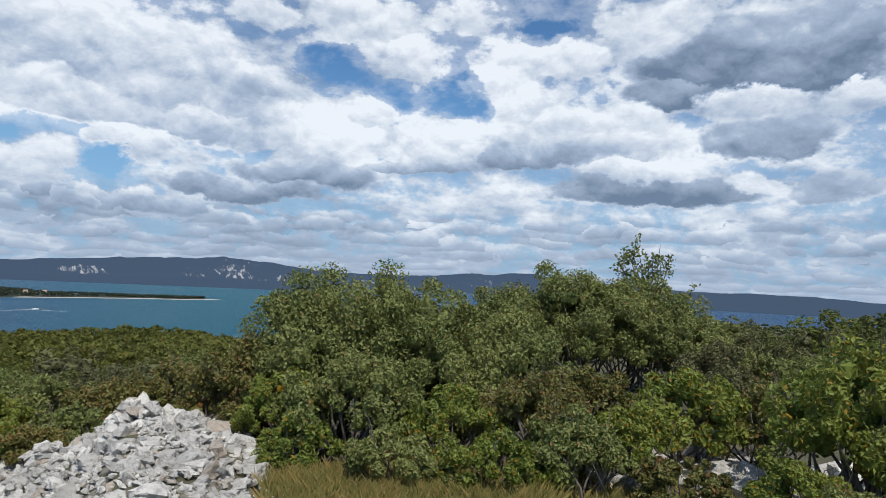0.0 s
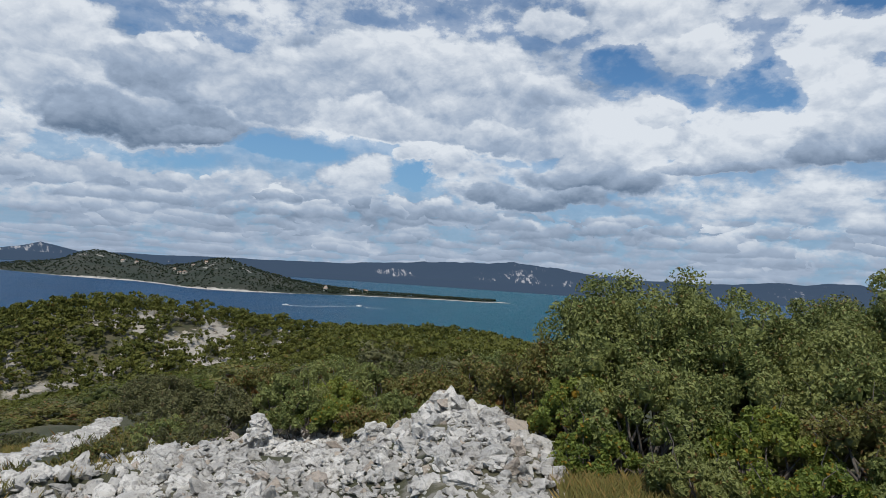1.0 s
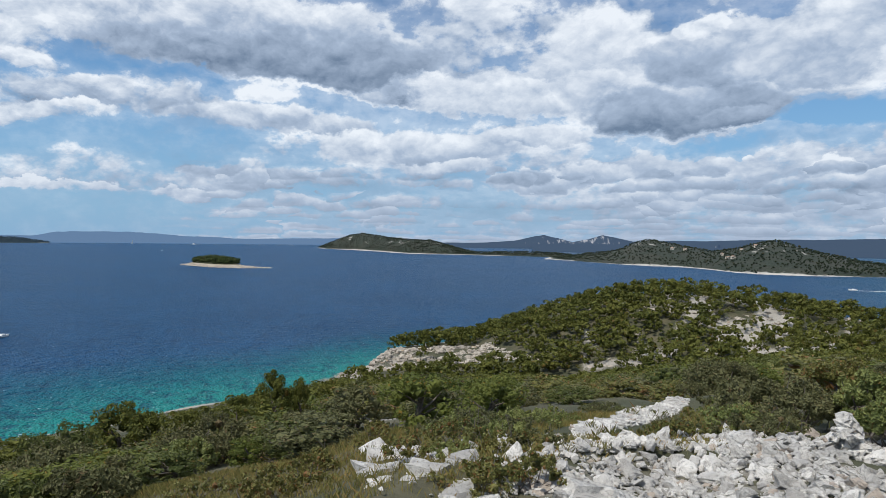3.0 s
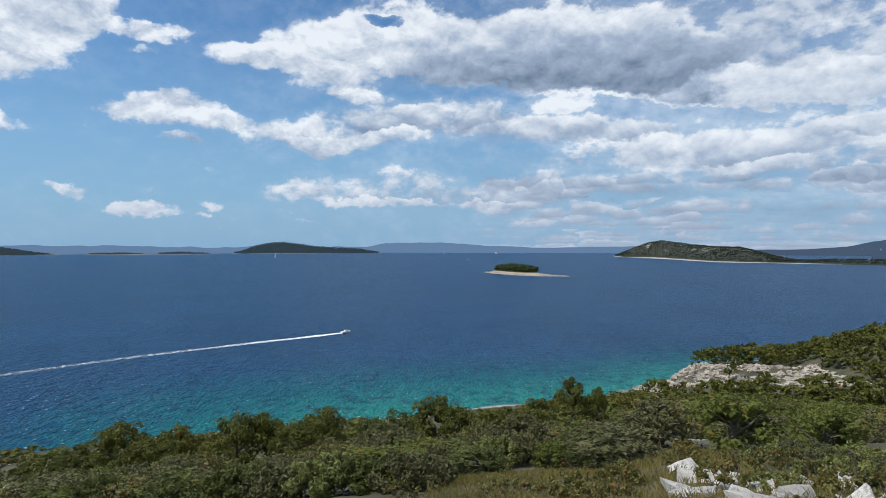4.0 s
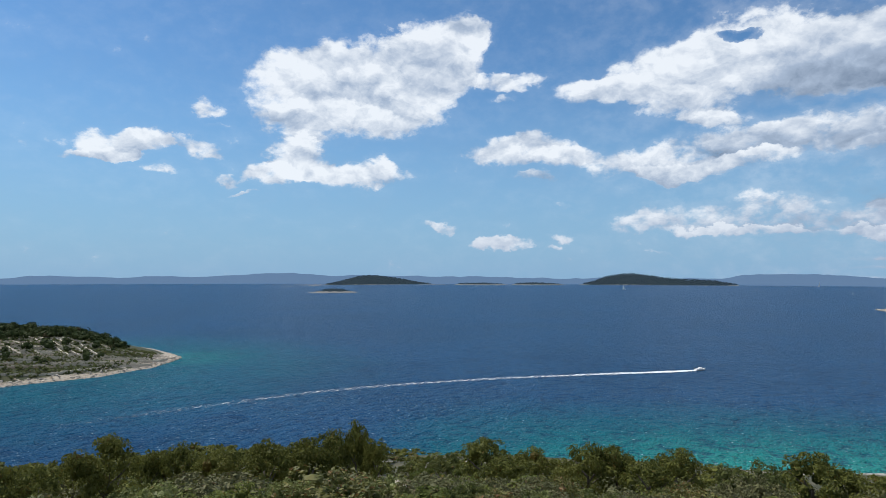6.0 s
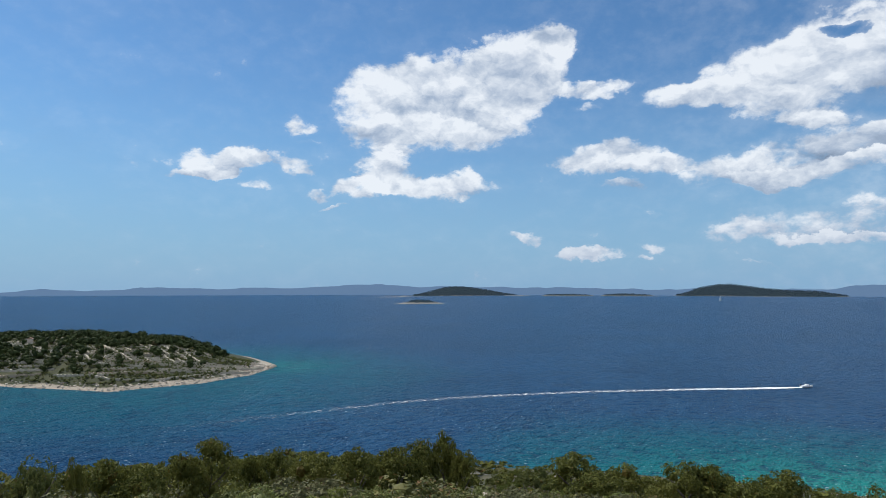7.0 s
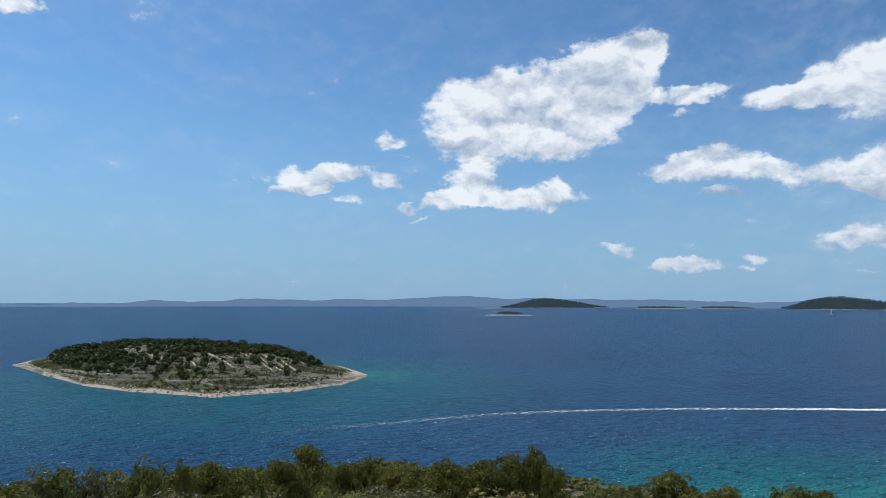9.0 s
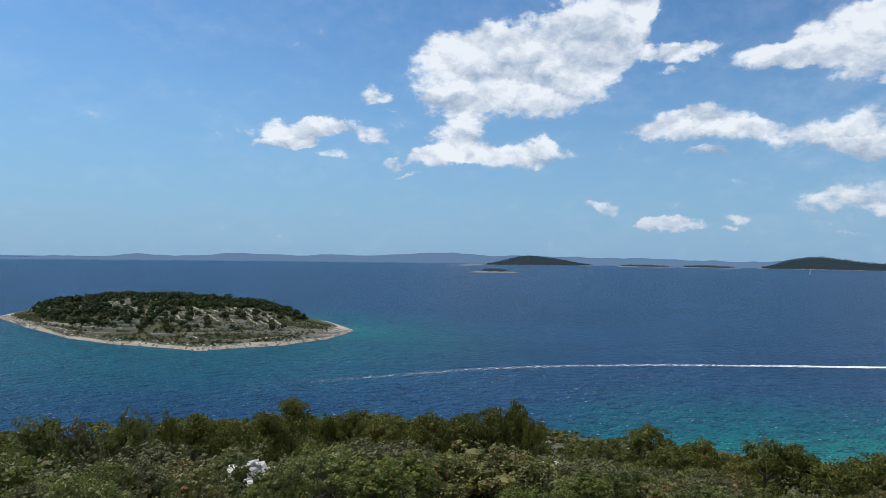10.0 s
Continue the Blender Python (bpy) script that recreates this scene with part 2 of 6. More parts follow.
heap_a, tone_a = heaps(0.0, 4.2, 3.2)
heap_b, tone_b = heaps(7.3, 6.5, 2.4)
region = math2(wt, "MULTIPLY", remap(wt, az, 84.0, 108.0, 1.0, 0.0), remap(wt, el, 5.0, 9.0, 1.0, 0.0))
outside = math2(wt, "MULTIPLY", math2(wt, "SUBTRACT", 1.0, region), 3.0)
for heap_, tone_ in ((heap_b, tone_b), (heap_a, tone_a)):
    rise = math2(wt, "SUBTRACT", math2(wt, "SUBTRACT", math2(wt, "MULTIPLY", heap_, 1.1), 0.12), outside)
    over = math2(wt, "MAXIMUM", over, math2(wt, "MINIMUM", rise, 0.6))
    cover = remap(wt, math2(wt, "ADD", rise, math2(wt, "MULTIPLY", math2(wt, "SUBTRACT", n3, 0.5), 2.0)), 0.05, 0.45)
    mixed = wt.nodes.new("ShaderNodeMix")
    for i, value in ((0, cover), (2, sums[1]), (3, tone_)):
        wt.links.new(value, mixed.inputs[i])
    sums[1] = mixed.outputs[0]
dens = math2(wt, "ADD", math2(wt, "ADD", math2(wt, "MULTIPLY", body_sum, 0.95), over), math2(wt, "ADD", math2(wt, "MULTIPLY", math2(wt, "SUBTRACT", n3, 0.5), 1.5), math2(wt, "MULTIPLY", math2(wt, "SUBTRACT", n5, 0.5), 1.3)))
veil = math2(wt, "MULTIPLY", remap(wt, dens, -0.45, 0.3), remap(wt, az, 70.0, 120.0, 0.42, 0.07))
mask = math2(wt, "MAXIMUM", remap(wt, dens, 0.10, 0.72), veil)
shade = math2(wt, "ADD", sums[1], math2(wt, "ADD", math2(wt, "MULTIPLY", relief, remap(wt, az, 70.0, 112.0, 0.25, 0.40)), math2(wt, "MULTIPLY", layer, 0.07)))
shade = math2(wt, "ADD", shade, math2(wt, "ADD", math2(wt, "MULTIPLY", math2(wt, "SUBTRACT", n6, 0.5), 0.55), math2(wt, "MULTIPLY", math2(wt, "SUBTRACT", n5, 0.5), 0.15)))
shade = math2(wt, "SUBTRACT", shade, math2(wt, "MULTIPLY", remap(wt, az, 72.0, 108.0, 1.0, 0.0), remap(wt, el, 0.5, 11.0, 0.27, 0.0)), clamp=True)
ramp = put(wt, "ValToRGB", ("Fac", shade))
ramp.color_ramp.elements[0].position, ramp.color_ramp.elements[0].color = 0.0, (0.15, 0.21, 0.31, 1)
ramp.color_ramp.elements[1].position, ramp.color_ramp.elements[1].color = 0.95, (0.86, 0.91, 0.97, 1)
mid = ramp.color_ramp.elements.new(0.5)
mid.color = (0.40, 0.49, 0.63, 1)
blue = put(wt, "VectorMath", (0, sky.outputs[0]), (1, (SKY * 0.58, SKY * 0.90, SKY * 1.14)), operation="MULTIPLY").outputs[0]
# thin haze low over the horizon
pale = remap(wt, el, -2.0, 20.0, 0.88, 0.0)
blue = blend(wt, pale, blue, (0.25, 0.44, 0.67))
seen_sky = blend(wt, math2(wt, "MULTIPLY", mask, 0.94), blue, blend(wt, remap(wt, el, -1.0, 8.5, 0.62, 0.0), ramp.outputs[0], (0.44, 0.52, 0.66)))
bg = put(wt, "Background", ("Color", seen_sky), ("Strength", 1.0))
out = wt.nodes.new("ShaderNodeOutputWorld")
wt.links.new(bg.outputs[0], out.inputs[0])

sun = new("sun", bpy.data.lights.new("sun", "SUN"))
sun.data.energy, sun.data.angle, sun.data.color = 4.0, radians(0.5), (1.0, 0.95, 0.87)
sun_way = Vector((-math.sin(radians(SUN_AZ)) * math.cos(radians(SUN_EL)), math.cos(radians(SUN_AZ)) * math.cos(radians(SUN_EL)), math.sin(radians(SUN_EL))))
sun.matrix_world = look(sun_way * 200 + Vector((0, 0, H)), (0, 0, H))


# ---------------------------------------------------------------- materials
def material(name):
    m = bpy.data.materials.new(name)
    m.use_nodes = True
    nt = m.node_tree
    return m, nt, nt.nodes["Principled BSDF"], nt.nodes["Material Output"]


def plain(name, colour, rough=0.6, metal=0.0, grain=8.0, vary=0.12):
    m, nt, bsdf, _ = material(name)
    where = put(nt, "TexCoord").outputs["Object"]
    n = noise_at(nt, where, grain, 5.0)
    c = blend(nt, remap(nt, n, 0.3, 0.7), [v * (1 - vary) for v in colour], [min(1, v * (1 + vary)) for v in colour])
    nt.links.new(c, bsdf.inputs["Base Color"])
    bsdf.inputs["Roughness"].default_value, bsdf.inputs["Metallic"].default_value = rough, metal
    return m


def leaves(name, dark, light, odd, odd_share=0.08, thin=0.25, patch=0.6, gloss=0.3):
    """Foliage: each leaf has its own tone, with patches of another tone and a few dry leaves."""
    m, nt, bsdf, end = material(name)
    geo = put(nt, "NewGeometry")
    rnd = geo.outputs["Random Per Island"]
    c = blend(nt, rnd, dark, light)
    n = noise_at(nt, geo.outputs["Position"], patch, 3.0)
    c = blend(nt, remap(nt, n, 0.38, 0.66, 0.0, 0.7), c, [a * 0.84 + b * 0.16 for a, b in zip(light, odd)])
    dry = math2(nt, "GREATER_THAN", math2(nt, "FRACT", math2(nt, "MULTIPLY", rnd, 17.3)), 1 - odd_share)
    c = blend(nt, dry, c, odd)
    nt.links.new(c, bsdf.inputs["Base Color"])
    bsdf.inputs["Roughness"].default_value = 0.55
    bsdf.inputs["Specular IOR Level"].default_value = gloss
    see = put(nt, "BsdfTranslucent", ("Color", blend(nt, 0.5, c, light)))
    mix = put(nt, "MixShader", (0, thin), (1, bsdf.outputs[0]), (2, see.outputs[0]))
    nt.links.new(mix.outputs[0], end.inputs["Surface"])
    return m


def limestone(name, pale=(0.74, 0.715, 0.67), dull=(0.37, 0.355, 0.33), warm=(0.46, 0.36, 0.27), scale=1.0):
    m, nt, bsdf, _ = material(name)
    geo = put(nt, "NewGeometry")
    pos = geo.outputs["Position"]
    rnd = put(nt, "ObjectInfo").outputs["Random"]
    isl = geo.outputs["Random Per Island"]
    own = math2(nt, "FRACT", math2(nt, "ADD", math2(nt, "MULTIPLY", rnd, 7.1), isl))
    big = noise_at(nt, pos, 2.2 * scale, 4.0)
    fine = noise_at(nt, pos, 40.0 * scale, 8.0, 0.72)
    c = blend(nt, remap(nt, big, 0.36, 0.66, 0.0, 0.8), pale, dull)
    c = blend(nt, remap(nt, own, 0.3, 1.0, 0.0, 0.75, False), c, dull)
    c = blend(nt, math2(nt, "MULTIPLY", math2(nt, "GREATER_THAN", own, 0.95), 0.6), c, warm)
    pits = noise_at(nt, pos, 15.0 * scale, 6.0, 0.68)
    c = blend(nt, remap(nt, pits, 0.50, 0.64, 0.0, 0.6), c, [v * 0.6 for v in dull])
    c = blend(nt, remap(nt, fine, 0.54, 0.74, 0.0, 0.6), c, (0.24, 0.225, 0.20))
    nt.links.new(c, bsdf.inputs["Base Color"])
    bsdf.inputs["Roughness"].default_value = 0.88
    crack = put(nt, "TexVoronoi", ("Vector", pos), ("Scale", 7.0 * scale)).outputs["Distance"]
    hgt = math2(nt, "ADD", math2(nt, "MULTIPLY", fine, 0.6), math2(nt, "ADD", math2(nt, "MULTIPLY", crack, 0.4), math2(nt, "MULTIPLY", pits, -0.9)))
    bump = put(nt, "Bump", ("Height", hgt), ("Strength", 0.9), ("Distance", 0.05 / scale))
    nt.links.new(bump.outputs[0], bsdf.inputs["Normal"])
    return m


def land(name, soil, scrub, rock, coarse, bump_m):
    """Ground with scrub and soil; the mesh's point attribute 'bare' says where rock lies open."""
    m, nt, bsdf, _ = material(name)
    pos = put(nt, "NewGeometry").outputs["Position"]
    bare = put(nt, "Attribute")
    bare.attribute_name = "bare"
    n1 = noise_at(nt, pos, 0.25 * coarse, 6.0, 0.62)
    n2 = noise_at(nt, pos, 2.6 * coarse, 7.0, 0.65)
    c = blend(nt, remap(nt, n1, 0.4, 0.62), scrub, soil)
    c = blend(nt, remap(nt, n2, 0.35, 0.75, 0.0, 0.6), c, [v * 0.5 for v in scrub])
    r = blend(nt, remap(nt, n2, 0.42, 0.66), rock, [v * 0.55 for v in rock])
    k = math2(nt, "ADD", bare.outputs["Fac"], math2(nt, "MULTIPLY", math2(nt, "SUBTRACT", n2, 0.5), 1.3))
    c = blend(nt, remap(nt, k, 0.38, 0.6), c, r)
    nt.links.new(c, bsdf.inputs["Base Color"])
    bsdf.inputs["Roughness"].default_value = 0.95
    bump = put(nt, "Bump", ("Height", n2), ("Strength", 0.8), ("Distance", bump_m))
    nt.links.new(bump.outputs[0], bsdf.inputs["Normal"])
    return m


def sea_material():
    m, nt, bsdf, _ = material("sea_water")
    pos = put(nt, "NewGeometry").outputs["Position"]
    shoal = put(nt, "Attribute")
    shoal.attribute_name = "shoal"
    lay = put(nt, "VectorMath", (0, pos), (1, (0.8, 1.0, 1.0)), operation="MULTIPLY").outputs[0]
    wide = noise_at(nt, lay, 0.012, 4.0, 0.6)
    deep = blend(nt, remap(nt, wide, 0.35, 0.68), (0.012, 0.064, 0.150), (0.017, 0.081, 0.184))
    bed = noise_at(nt, pos, 0.045, 5.0, 0.6)
    k = math2(nt, "ADD", shoal.outputs["Fac"], math2(nt, "MULTIPLY", math2(nt, "SUBTRACT", bed, 0.5), 0.28))
    c = blend(nt, remap(nt, k, 0.10, 0.66), deep, (0.006, 0.122, 0.165))
    c = blend(nt, remap(nt, k, 0.52, 0.95), c, (0.018, 0.225, 0.205))
    c = blend(nt, remap(nt, shoal.outputs["Fac"], 0.965, 1.0), c, (0.25, 0.26, 0.20))
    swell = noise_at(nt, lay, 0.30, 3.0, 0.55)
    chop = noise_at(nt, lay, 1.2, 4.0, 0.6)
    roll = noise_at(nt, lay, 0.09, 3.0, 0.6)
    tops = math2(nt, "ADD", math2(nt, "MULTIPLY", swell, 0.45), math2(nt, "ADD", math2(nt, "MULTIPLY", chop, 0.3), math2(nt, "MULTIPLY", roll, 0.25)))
    # wave shading painted into the colour: troughs darker than crests
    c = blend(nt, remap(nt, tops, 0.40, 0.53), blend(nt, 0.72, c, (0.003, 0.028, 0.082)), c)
    gusts = noise_at(nt, lay, 0.02, 3.0, 0.6)
    # white flecks: small whitecaps, and sun glints painted into the colour
    caps_glints = math2(nt, "ADD", noise_at(nt, lay, 1.1, 4.0, 0.6), math2(nt, "MULTIPLY", gusts, 0.12))
    cap_glint = remap(nt, caps_glints, 0.70, 0.75)
    c = blend(nt, cap_glint, c, (0.6, 0.64, 0.66))
    nt.links.new(c, bsdf.inputs["Base Color"])
    bsdf.inputs["IOR"].default_value = 1.33
    bsdf.inputs["Specular IOR Level"].default_value = 0.05
    nt.links.new(remap(nt, cap_glint, 0.0, 1.0, 0.34, 0.9), bsdf.inputs["Roughness"])
    hgt = math2(nt, "ADD", math2(nt, "MULTIPLY", swell, 1.6), math2(nt, "MULTIPLY", chop, 0.6))
    bump = put(nt, "Bump", ("Height", hgt), ("Strength", 1.0), ("Distance", 2.2))
    nt.links.new(bump.outputs[0], bsdf.inputs["Normal"])
    return m


def foam_material():
    m, nt, bsdf, end = material("foam")
    pos = put(nt, "NewGeometry").outputs["Position"]
    at = put(nt, "Attribute")
    at.attribute_name = "froth"
    n = noise_at(nt, pos, 0.7, 6.0, 0.7)
    k = remap(nt, math2(nt, "ADD", at.outputs["Fac"], math2(nt, "MULTIPLY", math2(nt, "SUBTRACT", n, 0.5), 1.5)), 0.42, 0.78)
    bsdf.inputs["Base Color"].default_value = (0.78, 0.82, 0.84, 1)
    bsdf.inputs["Roughness"].default_value = 0.9
    clear = put(nt, "BsdfTransparent")
    mix = put(nt, "MixShader", (0, k), (1, clear.outputs[0]), (2, bsdf.outputs[0]))
    nt.links.new(mix.outputs[0], end.inputs["Surface"])
    return m


def far_hills(name, wood, stone, haze_glow):
    """Far hills behind the sea: dark woods with pale bare slopes; the haze of many kilometres of air is painted as blue
    emission.
    """
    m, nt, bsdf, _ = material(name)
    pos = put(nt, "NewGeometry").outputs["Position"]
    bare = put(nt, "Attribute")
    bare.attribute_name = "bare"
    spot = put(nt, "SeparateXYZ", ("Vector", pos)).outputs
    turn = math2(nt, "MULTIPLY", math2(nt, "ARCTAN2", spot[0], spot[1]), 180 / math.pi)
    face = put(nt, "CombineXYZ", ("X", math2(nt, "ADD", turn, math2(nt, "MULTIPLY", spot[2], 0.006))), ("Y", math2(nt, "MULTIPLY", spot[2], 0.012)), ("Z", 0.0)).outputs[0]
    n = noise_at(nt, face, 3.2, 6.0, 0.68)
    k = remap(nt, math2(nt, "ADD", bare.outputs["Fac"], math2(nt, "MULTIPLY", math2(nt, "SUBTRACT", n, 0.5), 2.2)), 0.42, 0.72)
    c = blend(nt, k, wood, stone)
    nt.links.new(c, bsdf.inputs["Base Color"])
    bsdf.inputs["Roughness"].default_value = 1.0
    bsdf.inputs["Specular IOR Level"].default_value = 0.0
    bsdf.inputs["Emission Color"].default_value = (*haze_glow, 1)
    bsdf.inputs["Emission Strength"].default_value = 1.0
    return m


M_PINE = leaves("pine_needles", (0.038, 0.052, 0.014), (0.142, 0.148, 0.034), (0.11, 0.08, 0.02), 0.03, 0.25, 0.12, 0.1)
# two darker, greyer copies of the pine: distance haze put into the needle colour
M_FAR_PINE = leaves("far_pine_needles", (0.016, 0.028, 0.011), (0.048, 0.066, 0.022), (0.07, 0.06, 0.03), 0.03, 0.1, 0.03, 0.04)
M_HAZE_PINE = leaves("haze_pine_needles", (0.012, 0.021, 0.014), (0.034, 0.044, 0.027), (0.06, 0.055, 0.035), 0.03, 0.1, 0.02, 0.05)
M_OAK = leaves("evergreen_oak_leaves", (0.064, 0.090, 0.026), (0.240, 0.268, 0.084), (0.18, 0.12, 0.04), 0.04, 0.3, 0.9)
# oak and bright leaves again in two darker copies, slope shading put into colour
M_OAK_SHADE = leaves("oak_leaves_shade", (0.048, 0.064, 0.020), (0.130, 0.148, 0.046), (0.13, 0.10, 0.03), 0.03, 0.3, 0.25, 0.12)
M_MASTIC_SHADE = leaves("mastic_leaves_shade", (0.052, 0.074, 0.018), (0.150, 0.178, 0.044), (0.20, 0.14, 0.03), 0.04, 0.35, 0.3, 0.12)
M_JUNIPER = leaves("grey_scrub_leaves", (0.056, 0.064, 0.028), (0.150, 0.150, 0.068), (0.13, 0.10, 0.05), 0.05, 0.2, 0.2, 0.12)
M_BRIGHT = leaves("bright_scrub_leaves", (0.066, 0.104, 0.018), (0.225, 0.275, 0.056), (0.28, 0.17, 0.02), 0.08, 0.38, 0.9)
M_RUSSET = leaves("russet_scrub_leaves", (0.055, 0.068, 0.019), (0.180, 0.175, 0.048), (0.19, 0.10, 0.035), 0.12, 0.25, 0.9)
M_GRASS = leaves("dry_grass", (0.11, 0.115, 0.03), (0.27, 0.24, 0.08), (0.36, 0.25, 0.09), 0.2, 0.25, 1.5)
M_BARK = plain("bark", (0.09, 0.075, 0.06), 0.9, 0, 20, 0.35)
M_TWIG = plain("grey_twigs", (0.115, 0.10, 0.085), 0.9, 0, 20, 0.3)
M_ROCK = limestone("limestone")
M_FAR_ROCK = limestone("coast_limestone", (0.56, 0.50, 0.42), (0.30, 0.265, 0.22), (0.45, 0.32, 0.2), 0.12)
M_TERRACE = limestone("terrace_stone", (0.62, 0.56, 0.45), (0.46, 0.41, 0.33), (0.42, 0.31, 0.21), 0.2)
M_GROUND = land("hillside", (0.10, 0.088, 0.050), (0.045, 0.050, 0.022), (0.37, 0.345, 0.30), 1.0, 0.06)
M_ISLAND = land("island_ground", (0.054, 0.056, 0.019), (0.028, 0.038, 0.012), (0.40, 0.345, 0.275), 0.5, 0.4)
# ground of the far shores, its colour darkened and blued to imitate haze
M_WOODED = land("wooded_ground", (0.034, 0.037, 0.024), (0.016, 0.026, 0.014), (0.50, 0.47, 0.42), 0.06, 1.5)
M_SEA = sea_material()
M_FOAM = foam_material()
M_WHITE = plain("white_paint", (0.8, 0.8, 0.78), 0.4)
M_PLASTER = plain("pale_plaster", (0.62, 0.56, 0.48), 0.9, 0, 3)
M_TILE = plain("roof_tile", (0.36, 0.24, 0.18), 0.85, 0, 2, 0.25)
M_DARK = plain("dark_glass", (0.03, 0.035, 0.04), 0.2)
M_SAIL = plain("sailcloth", (0.8, 0.79, 0.76), 0.8)


# ---------------------------------------------------------------- mesh help
RNG = np.random.default_rng(11)
TABLE = np.random.default_rng(5).random((256, 256))


def value_noise(x, y):
    xi, yi = np.floor(x).astype(int), np.floor(y).astype(int)
    fx, fy = x - xi, y - yi
    fx, fy = fx * fx * (3 - 2 * fx), fy * fy * (3 - 2 * fy)
    a, b = TABLE[xi % 256, yi % 256], TABLE[(xi + 1) % 256, yi % 256]
    c, d = TABLE[xi % 256, (yi + 1) % 256], TABLE[(xi + 1) % 256, (yi + 1) % 256]
    return (a + (b - a) * fx) * (1 - fy) + (c + (d - c) * fx) * fy


def fbm(x, y, octaves=4):
    """Rolling noise from -1 to 1."""
    total, size, amp = 0.0, 0.0, 1.0
    for k in range(octaves):
        total = total + amp * (value_noise(x * 2 ** k + 17.3 * k, y * 2 ** k - 9.1 * k) * 2 - 1)
        size += amp
        amp *= 0.5
    return total / size


def step(a, b, x):
    u = np.clip((x - a) / (b - a), 0, 1)
    return u * u * (3 - 2 * u)


def xy(a, r):
    """Plan position at azimuth a (degrees, to the left of the first view) and distance r."""
    return -np.sin(np.radians(a)) * r, np.cos(np.radians(a)) * r


def fast_mesh(name, v, f, mat, smooth=False, **points):
    """A mesh from arrays: v (n, 3), f (m, 3 or 4); points are float attributes."""
    me = bpy.data.meshes.new(name)
    v, f = np.asarray(v, float), np.asarray(f, int)
    n, k = f.shape
    me.vertices.add(len(v))
    me.vertices.foreach_set("co", v.ravel())
    me.loops.add(n * k)
    me.loops.foreach_set("vertex_index", f.ravel())
    me.polygons.add(n)
    me.polygons.foreach_set("loop_start", np.arange(0, n * k, k))
    me.update(calc_edges=True)
    me.polygons.foreach_set("use_smooth", np.full(n, smooth))
    for key, values in points.items():
        me.attributes.new(key, "FLOAT", "POINT").data.foreach_set("value", np.asarray(values, float).ravel())
    me.materials.append(mat)
    return me


def from_bm(name, bm, mat, smooth=False):
    me = bpy.data.meshes.new(name)
    bm.to_mesh(me)
    bm.free()
    me.materials.append(mat)
    me.polygons.foreach_set("use_smooth", np.full(len(me.polygons), smooth))
    return me


def part(name, me, parent, label="", kind=""):
    ob = new(name, me)
    ob.parent = parent
    return tagged(ob, label, kind=kind)


def holder(name, at, label, category, group="", kind=""):
    ob = new(name)
    ob.location = at
    ob.empty_display_size = 0.2
    return tagged(ob, label, category, group, kind)


def sheet(nrow, ncol, closed=False):
    i, j = np.meshgrid(np.arange(nrow - 1), np.arange(ncol if closed else ncol - 1), indexing="ij")
    k = (j + 1) % ncol
    return np.stack([i * ncol + j, i * ncol + k, (i + 1) * ncol + k, (i + 1) * ncol + j], -1).reshape(-1, 4)


def strew(v, f, at, size, turn):
    """Copies of one small mesh as one big one: v (n, 3), f, places (m, 3), sizes (m,) or (m, 3), turns about z (m,)."""
    size = np.asarray(size, float)
    if size.ndim == 1:
        size = size[:, None].repeat(3, 1)
    p = v[None] * size[:, None]
    c, s = np.cos(turn)[:, None], np.sin(turn)[:, None]
    q = np.stack([p[..., 0] * c - p[..., 1] * s, p[..., 0] * s + p[..., 1] * c, p[..., 2]], -1) + np.asarray(at)[:, None]
    ff = f[None] + (np.arange(len(at)) * len(v))[:, None, None]
    return q.reshape(-1, 3), ff.reshape(-1, f.shape[1])


def join(pieces):
    vs, fs, base = [], [], 0
    for v, f in pieces:
        vs.append(v)
        fs.append(f + base)
        base += len(v)
    return np.concatenate(vs), np.concatenate(fs)


def tris(f):
    return f if f.shape[1] == 3 else np.concatenate([f[:, [0, 1, 2]], f[:, [0, 2, 3]]])


def unit(v):
    return v / np.maximum(np.linalg.norm(v, axis=-1, keepdims=True), 1e-9)


def cards(at, out, size, rng, lean=0.7, slim=0.55):
    """Small pointed leaves as quads: places, the way they roughly face, and sizes."""
    n = len(at)
    nor = unit(out + lean * rng.normal(size=(n, 3)))
    a = unit(np.cross(nor, rng.normal(size=(n, 3))))
    b = np.cross(nor, a)
    s = np.asarray(size).reshape(-1, 1) * np.ones((n, 1))
    fold = nor * s * 0.18
    v = np.stack([at - a * s, at + b * s * slim + fold, at + a * s, at - b * s * slim + fold], 1)
    return v.reshape(-1, 3), np.arange(4 * n).reshape(-1, 4)


def slips(at, out, size, rng, lean=0.7):
    """Small three-cornered leaf sprays for foliage farther off."""
    n = len(at)
    nor = unit(out + lean * rng.normal(size=(n, 3)))
    a = unit(np.cross(nor, rng.normal(size=(n, 3))))
    b = np.cross(nor, a)
    s = np.asarray(size).reshape(-1, 1) * np.ones((n, 1))
    v = np.stack([at - a * s * 0.8 - b * s * 0.6, at + a * s * 0.8 - b * s * 0.6, at + b * s * 1.1], 1)
    return v.reshape(-1, 3), np.arange(3 * n).reshape(-1, 3)


ICO_V, ICO_F = None, None
bm = bmesh.new()
bmesh.ops.create_icosphere(bm, subdivisions=0 + 1, radius=1)
bm.verts.ensure_lookup_table()
ICO_V = np.array([v.co[:] for v in bm.verts])
ICO_F = np.array([[v.index for v in f.verts] for f in bm.faces])
bm.free()


